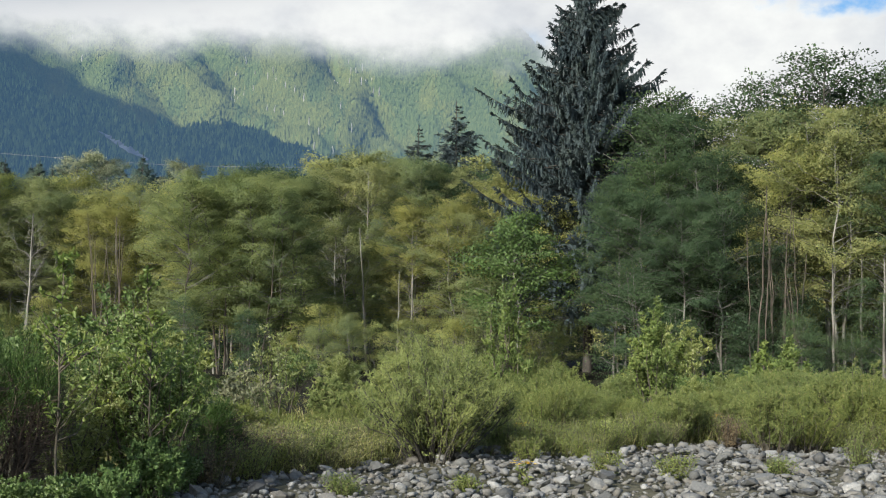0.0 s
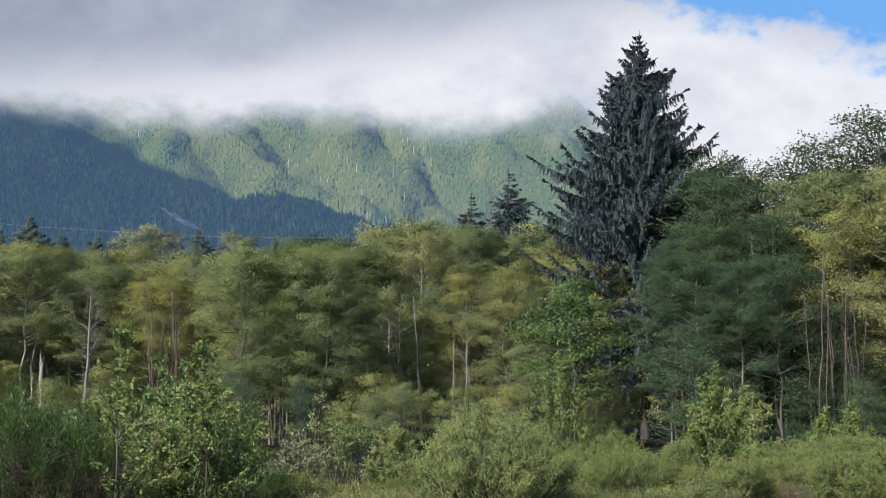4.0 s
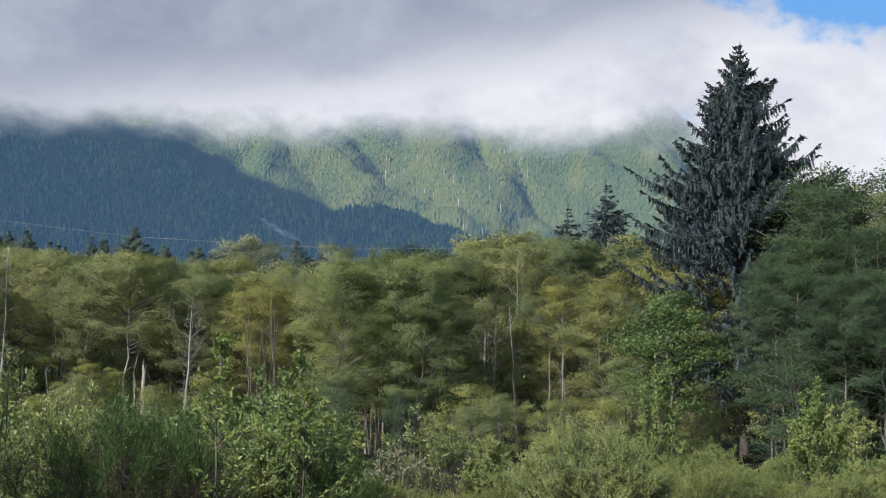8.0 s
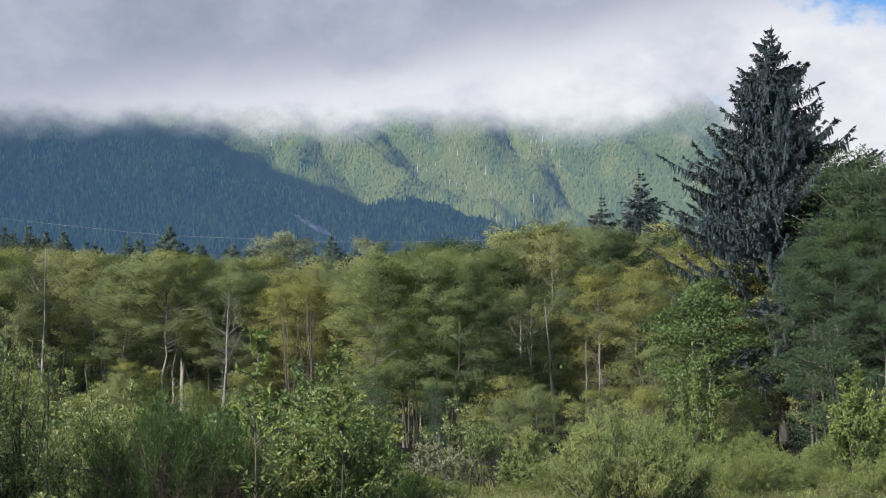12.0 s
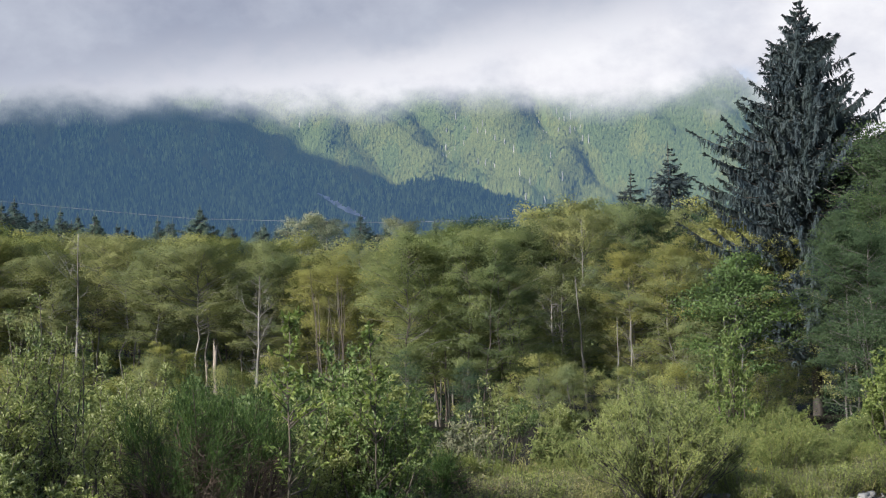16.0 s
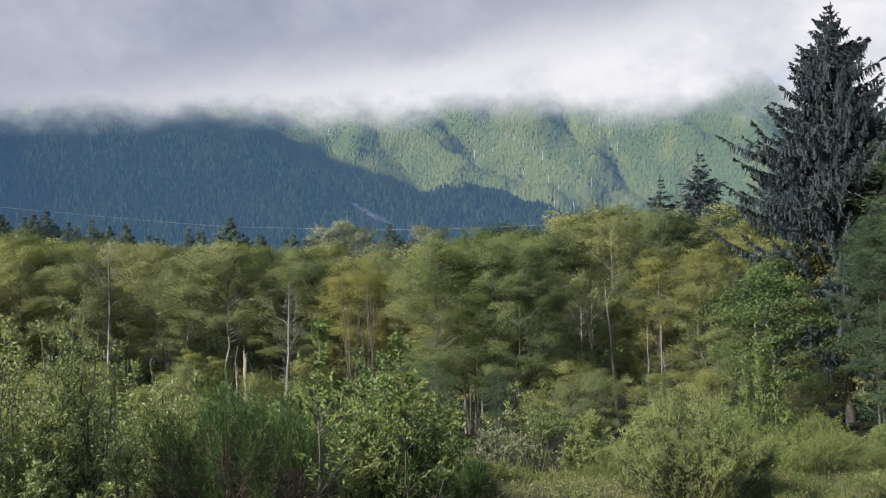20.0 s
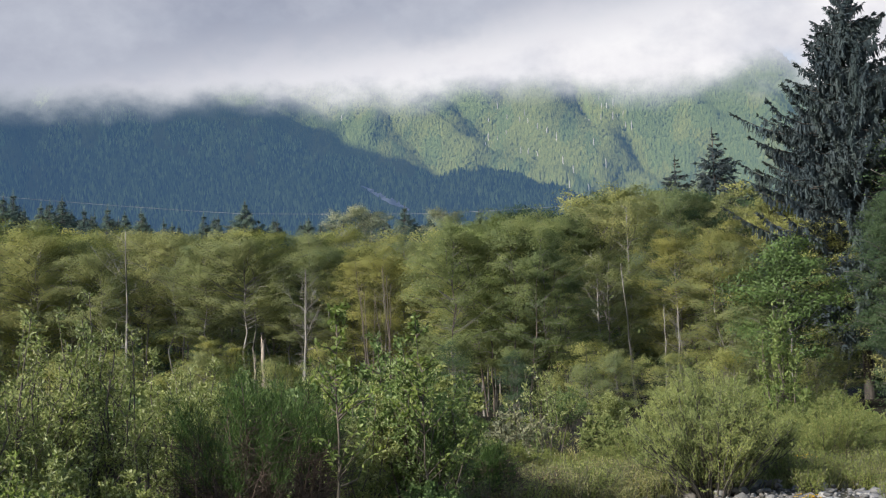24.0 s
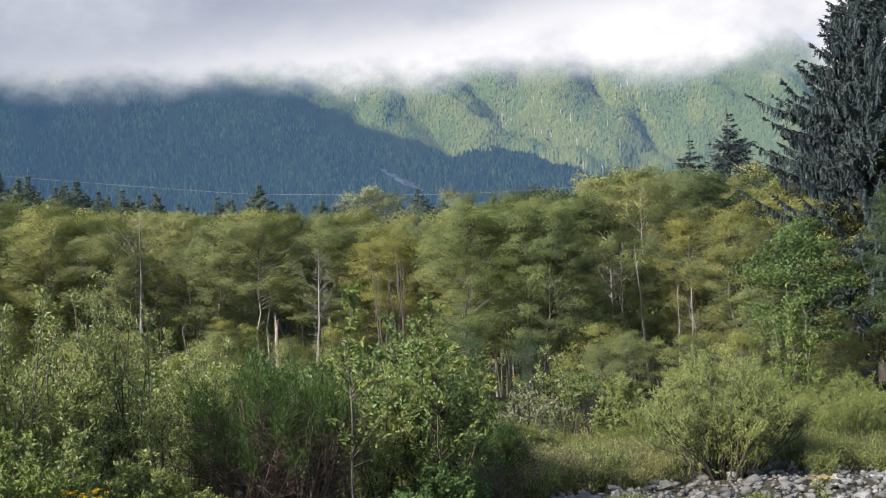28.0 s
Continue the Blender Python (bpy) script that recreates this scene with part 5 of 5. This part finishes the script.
# overhead cable crossing in front of the mountain
def cable():
    pts = []
    for s in np.linspace(0, 1, 41):
        az = -40 + 52 * s
        d = 150.0
        tan = np.interp(az, [-40, -23.3, -12.8, -3.8, 12], [0.205, 0.1451, 0.1305, 0.1262, 0.13])
        pts.append((*spot(az, d), high(tan, d)))
    sh = Shape()
    sh.tube(pts, [0.023] * 41, 5)
    m, nt, out = material("cable_sheath")
    p = node(nt, "ShaderNodeBsdfPrincipled", Roughness=0.5)
    p.inputs["Base Color"].default_value = (0.2, 0.21, 0.21, 1)
    nt.links.new(p.outputs[0], out.inputs[0])
    ob = part("overhead_cable", sh.mesh("overhead_cable", True), m)
    tagged(ob, "thin overhead power cable spanning above the wood", "cable", kind="structure")


cable()

# ---- grass, seedheads, flowers ----
def stones_edge(az):
    """Distance at which the stones give way to plants."""
    return np.interp(az, [-30, -8, -3.9, 3.4, 7, 13.4, 20.7, 27, 40], [12.0, 12.5, 14.6, 16.2, 17.0, 18.6, 21.8, 20.4, 20.0])


def grass_field():
    rng = np.random.default_rng(301)
    tufts = 11000
    az = rng.uniform(-8, 30, tufts)
    e = stones_edge(az)
    d = e + rng.gamma(1.5, 2.6, tufts) - 0.3 + np.where((az > 5.2) & (az < 10.2), 1.6, 0)
    sh = Shape()
    n = 15
    x, y = d * np.sin(np.radians(az)), d * np.cos(np.radians(az))
    P = np.stack([x, y, ground_z(x, y)], 1)[:, None] + rng.normal(0, 0.14, (tufts, n, 3)) * (1, 1, 0)
    a = rng.normal(0, 0.6, (tufts, n, 3))
    a[..., 2] = 1
    L = rng.uniform(0.08, 0.34, (tufts, n)) * rng.uniform(0.5, 1.3, (tufts, 1))
    sh.leaves(P.reshape(-1, 3), a.reshape(-1, 3), L.ravel(), rng.uniform(0.002, 0.0045, tufts * n), rng, 0.1)
    ob = part("grass", sh.mesh("grass"), GRASS)
    tagged(ob, "dry yellow-green grass between the bushes", "grass", kind="stuff")


grass_field()


def seed_clump(name, az, d, H, W, seed, label, leaf=None):
    rng = np.random.default_rng(seed)
    root = new(name)
    wood, green = Shape(), Shape()
    for _ in range(40):
        th, q = rng.uniform(0, 6.283), rng.random()
        e = np.array([math.cos(th) * q * W * 0.5, math.sin(th) * q * W * 0.5, H * rng.uniform(0.6, 1)])
        line = bent((e[0] * 0.3, e[1] * 0.3, -0.02), e, rng, 0.04, 4)
        wood.tube(line, [0.004, 0.004, 0.003, 0.002], 3)
        n = 34
        f = rng.uniform(0.15, 1.02, n)
        P = np.stack([np.interp(np.minimum(f, 1), np.linspace(0, 1, 4), line[:, c]) for c in range(3)], 1) + rng.normal(0, 0.03, (n, 3))
        green.leaves(P, rng.normal(0, 1, (n, 3)) + (0, 0, 0.3), rng.uniform(0.025, 0.055, n), 0.01, rng)
    part("branchwork", wood.mesh("branchwork"), TWIG_BARK, root)["kind"] = "stuff"
    part("foliage", green.mesh("foliage"), leaf or DRY_TWIG, root)
    tagged(root, label, "weed", "low weeds")
    put(root, az, d)
    return root


for i, (az, d, H, W) in enumerate(((-1.0, 15.0, 0.55, 0.9), (0.3, 15.6, 0.5, 0.8), (-2.2, 14.4, 0.5, 0.8), (1.4, 16.0, 0.4, 0.7), (2.6, 15.9, 0.25, 0.6), (20.4, 20.8, 0.55, 0.5))):
    seed_clump("dry_weed_clump", az, d, H, W, 400 + i, "brown dry weed clump with seedheads")
for i, (az, d, H, W) in enumerate(((15.2, 15.6, 0.3, 0.5), (18.2, 15.0, 0.3, 0.6), (25.8, 17.2, 0.45, 0.6), (14.0, 17.8, 0.35, 0.6), (11.7, 16.9, 0.35, 0.6), (22.5, 16.2, 0.25, 0.5), (3.6, 13.6, 0.2, 0.5), (9.0, 13.9, 0.2, 0.4))):
    seed_clump("green_weed_clump", az, d, H, W, 430 + i, "low green weed growing among the stones", WEED_LEAF)


clumps = [seed_clump("green_weed_clump", 5.0, 17.8, 0.5, 0.7, 460, "soft green weed among dry grass", WEED_LEAF), seed_clump("green_weed_clump", 2.2, 17.4, 0.45, 0.7, 461, "soft green weed among dry grass", WILLOW_LEAF),
          seed_clump("dry_weed_clump", 3.8, 17.2, 0.45, 0.6, 462, "straw-coloured dry weed among grass", GRASS)]
rng = np.random.default_rng(470)
for i in range(260):
    az = rng.uniform(-4, 30)
    d = float(stones_edge(az)) + rng.gamma(1.5, 1.0) - 0.6
    if 5.0 < az < 10.4 and d < 18.2:
        continue
    x, y = spot(az, d)
    k = rng.uniform(0.5, 1.2)
    copy_thing(clumps[int(rng.choice(3, p=(0.4, 0.3, 0.3)))], Matrix.Translation((x, y, float(ground_z(np.array([x]), np.array([y]))[0]))) @ Matrix.Rotation(rng.uniform(0, 6.28), 4, "Z") @ Matrix.Diagonal((k, k, k, 1)))


for i in range(22):
    az, d = rng.uniform(1.6, 5.0), rng.uniform(16.3, 19.0)
    x, y = spot(az, d)
    k = rng.uniform(0.5, 1.0)
    copy_thing(clumps[2], Matrix.Translation((x, y, float(ground_z(np.array([x]), np.array([y]))[0]))) @ Matrix.Rotation(rng.uniform(0, 6.28), 4, "Z") @ Matrix.Diagonal((k, k, k, 1)))


def ragwort(az, d, H, heads, seed):
    rng = np.random.default_rng(seed)
    root = new("ragwort")
    stem, fl, lf = Shape(), Shape(), Shape()
    for _ in range(max(2, heads // 5)):
        e = np.array([rng.normal(0, 0.07), rng.normal(0, 0.07), H * rng.uniform(0.85, 1)])
        line = bent((e[0] * 0.3, e[1] * 0.3, -0.02), e, rng, 0.03, 4)
        stem.tube(line, [0.006, 0.005, 0.004, 0.003], 4)
        n = 16
        f = rng.uniform(0.1, 0.9, n)
        P = np.stack([np.interp(f, np.linspace(0, 1, 4), line[:, c]) for c in range(3)], 1)
        lf.leaves(P, rng.normal(0, 1, (n, 3)), 0.08, 0.025, rng)
        for _ in range(5):
            c = e + rng.normal(0, 0.045, 3) * (1, 1, 0.4)
            ang = np.arange(10) * 0.628
            A_ = np.stack([np.cos(ang), np.sin(ang), np.full(10, 0.25)], 1)
            fl.leaves(np.repeat(c[None], 10, 0), A_, 0.022, 0.012, rng, flat=1.0)
    part("stem", stem.mesh("stem"), TWIG_BARK, root)
    part("foliage", lf.mesh("foliage"), WEED_LEAF, root)
    part("flower_head", fl.mesh("flower_head"), YELLOW, root, "bright yellow flower heads")
    tagged(root, "yellow flowering ragwort growing on the gravel bar", "flower", "ragwort")
    put(root, az, d)


for i, (az, d, H, heads) in enumerate(((11.6, 14.8, 0.26, 20), (11.2, 19.0, 0.42, 20), (19.9, 21.5, 0.45, 15), (-20.2, 9.8, 0.78, 40), (-20.8, 9.9, 0.74, 25), (12.0, 19.5, 0.4, 15), (9.8, 18.8, 0.4, 10))):
    ragwort(az, d, H, heads, 500 + i)

# ---- river stones ----
def stone_mesh(seed):
    rng = np.random.default_rng(seed)
    bm = bmesh.new()
    bmesh.ops.create_icosphere(bm, subdivisions=1, radius=0.5)
    co = np.array([v.co for v in bm.verts])
    ax = unit(rng.normal(size=(9, 3)))
    for a in ax:
        cut = rng.uniform(0.2, 0.4)
        over = np.maximum(co @ a - cut, 0)
        co -= over[:, None] * a * 0.97
    co *= (1.15, rng.uniform(0.6, 1.05), rng.uniform(0.4, 0.75))
    co += rng.normal(0, 0.012, co.shape)
    for v, c in zip(bm.verts, co):
        v.co = c
    me = bpy.data.meshes.new("stone")
    bm.to_mesh(me)
    bm.free()
    me.polygons.foreach_set("use_smooth", np.full(len(me.polygons), seed % 3 == 0))
    me.materials.append(STONE)
    return me


def gravel():
    rng = np.random.default_rng(600)
    protos = [stone_mesh(610 + i) for i in range(10)]
    coords = [np.array([v.co for v in m.vertices]) for m in protos]
    tris = [np.array([p.vertices for p in m.polygons]) for m in protos]
    root = new("gravel_bar")
    tagged(root, "bar of grey rounded river stones with sparse weeds", "stones", kind="structure")
    n = 11000
    az = rng.uniform(-9, 32, n)
    e = stones_edge(az)
    d = np.sqrt(rng.uniform(10.5 ** 2, 22.5 ** 2, n))
    keep = d < e + rng.normal(0, 0.35, n) - 0.1
    az, d = az[keep], d[keep]
    size = np.clip(rng.lognormal(-2.45, 0.55, len(az)), 0.04, 0.3)
    order = np.argsort(-size)
    made, rest = 0, Shape()
    for i in order:
        x, y = spot(az[i], d[i])
        k = int(rng.integers(10))
        s = size[i]
        z = float(ground_z(np.array([x]), np.array([y]))[0]) + s * 0.12 + (0.05 if rng.random() < 0.3 else 0)
        m = Matrix.Translation((x, y, z)) @ Euler((rng.normal(0, 0.22), rng.normal(0, 0.22), rng.uniform(0, 6.283))).to_matrix().to_4x4() @ Matrix.Diagonal((s, s, s, 1))
        if made < 300 and 11.5 < d[i] < 20:
            ob = new("stone", protos[k])
            ob.parent = root
            ob.matrix_basis = m
            made += 1
        else:
            M = np.array(m)
            rest.add(coords[k] @ M[:3, :3].T + M[:3, 3], tri=tris[k])
    ob = part("cobbles", rest.mesh("cobbles"), STONE, root)
    ob["kind"] = "stuff"


gravel()
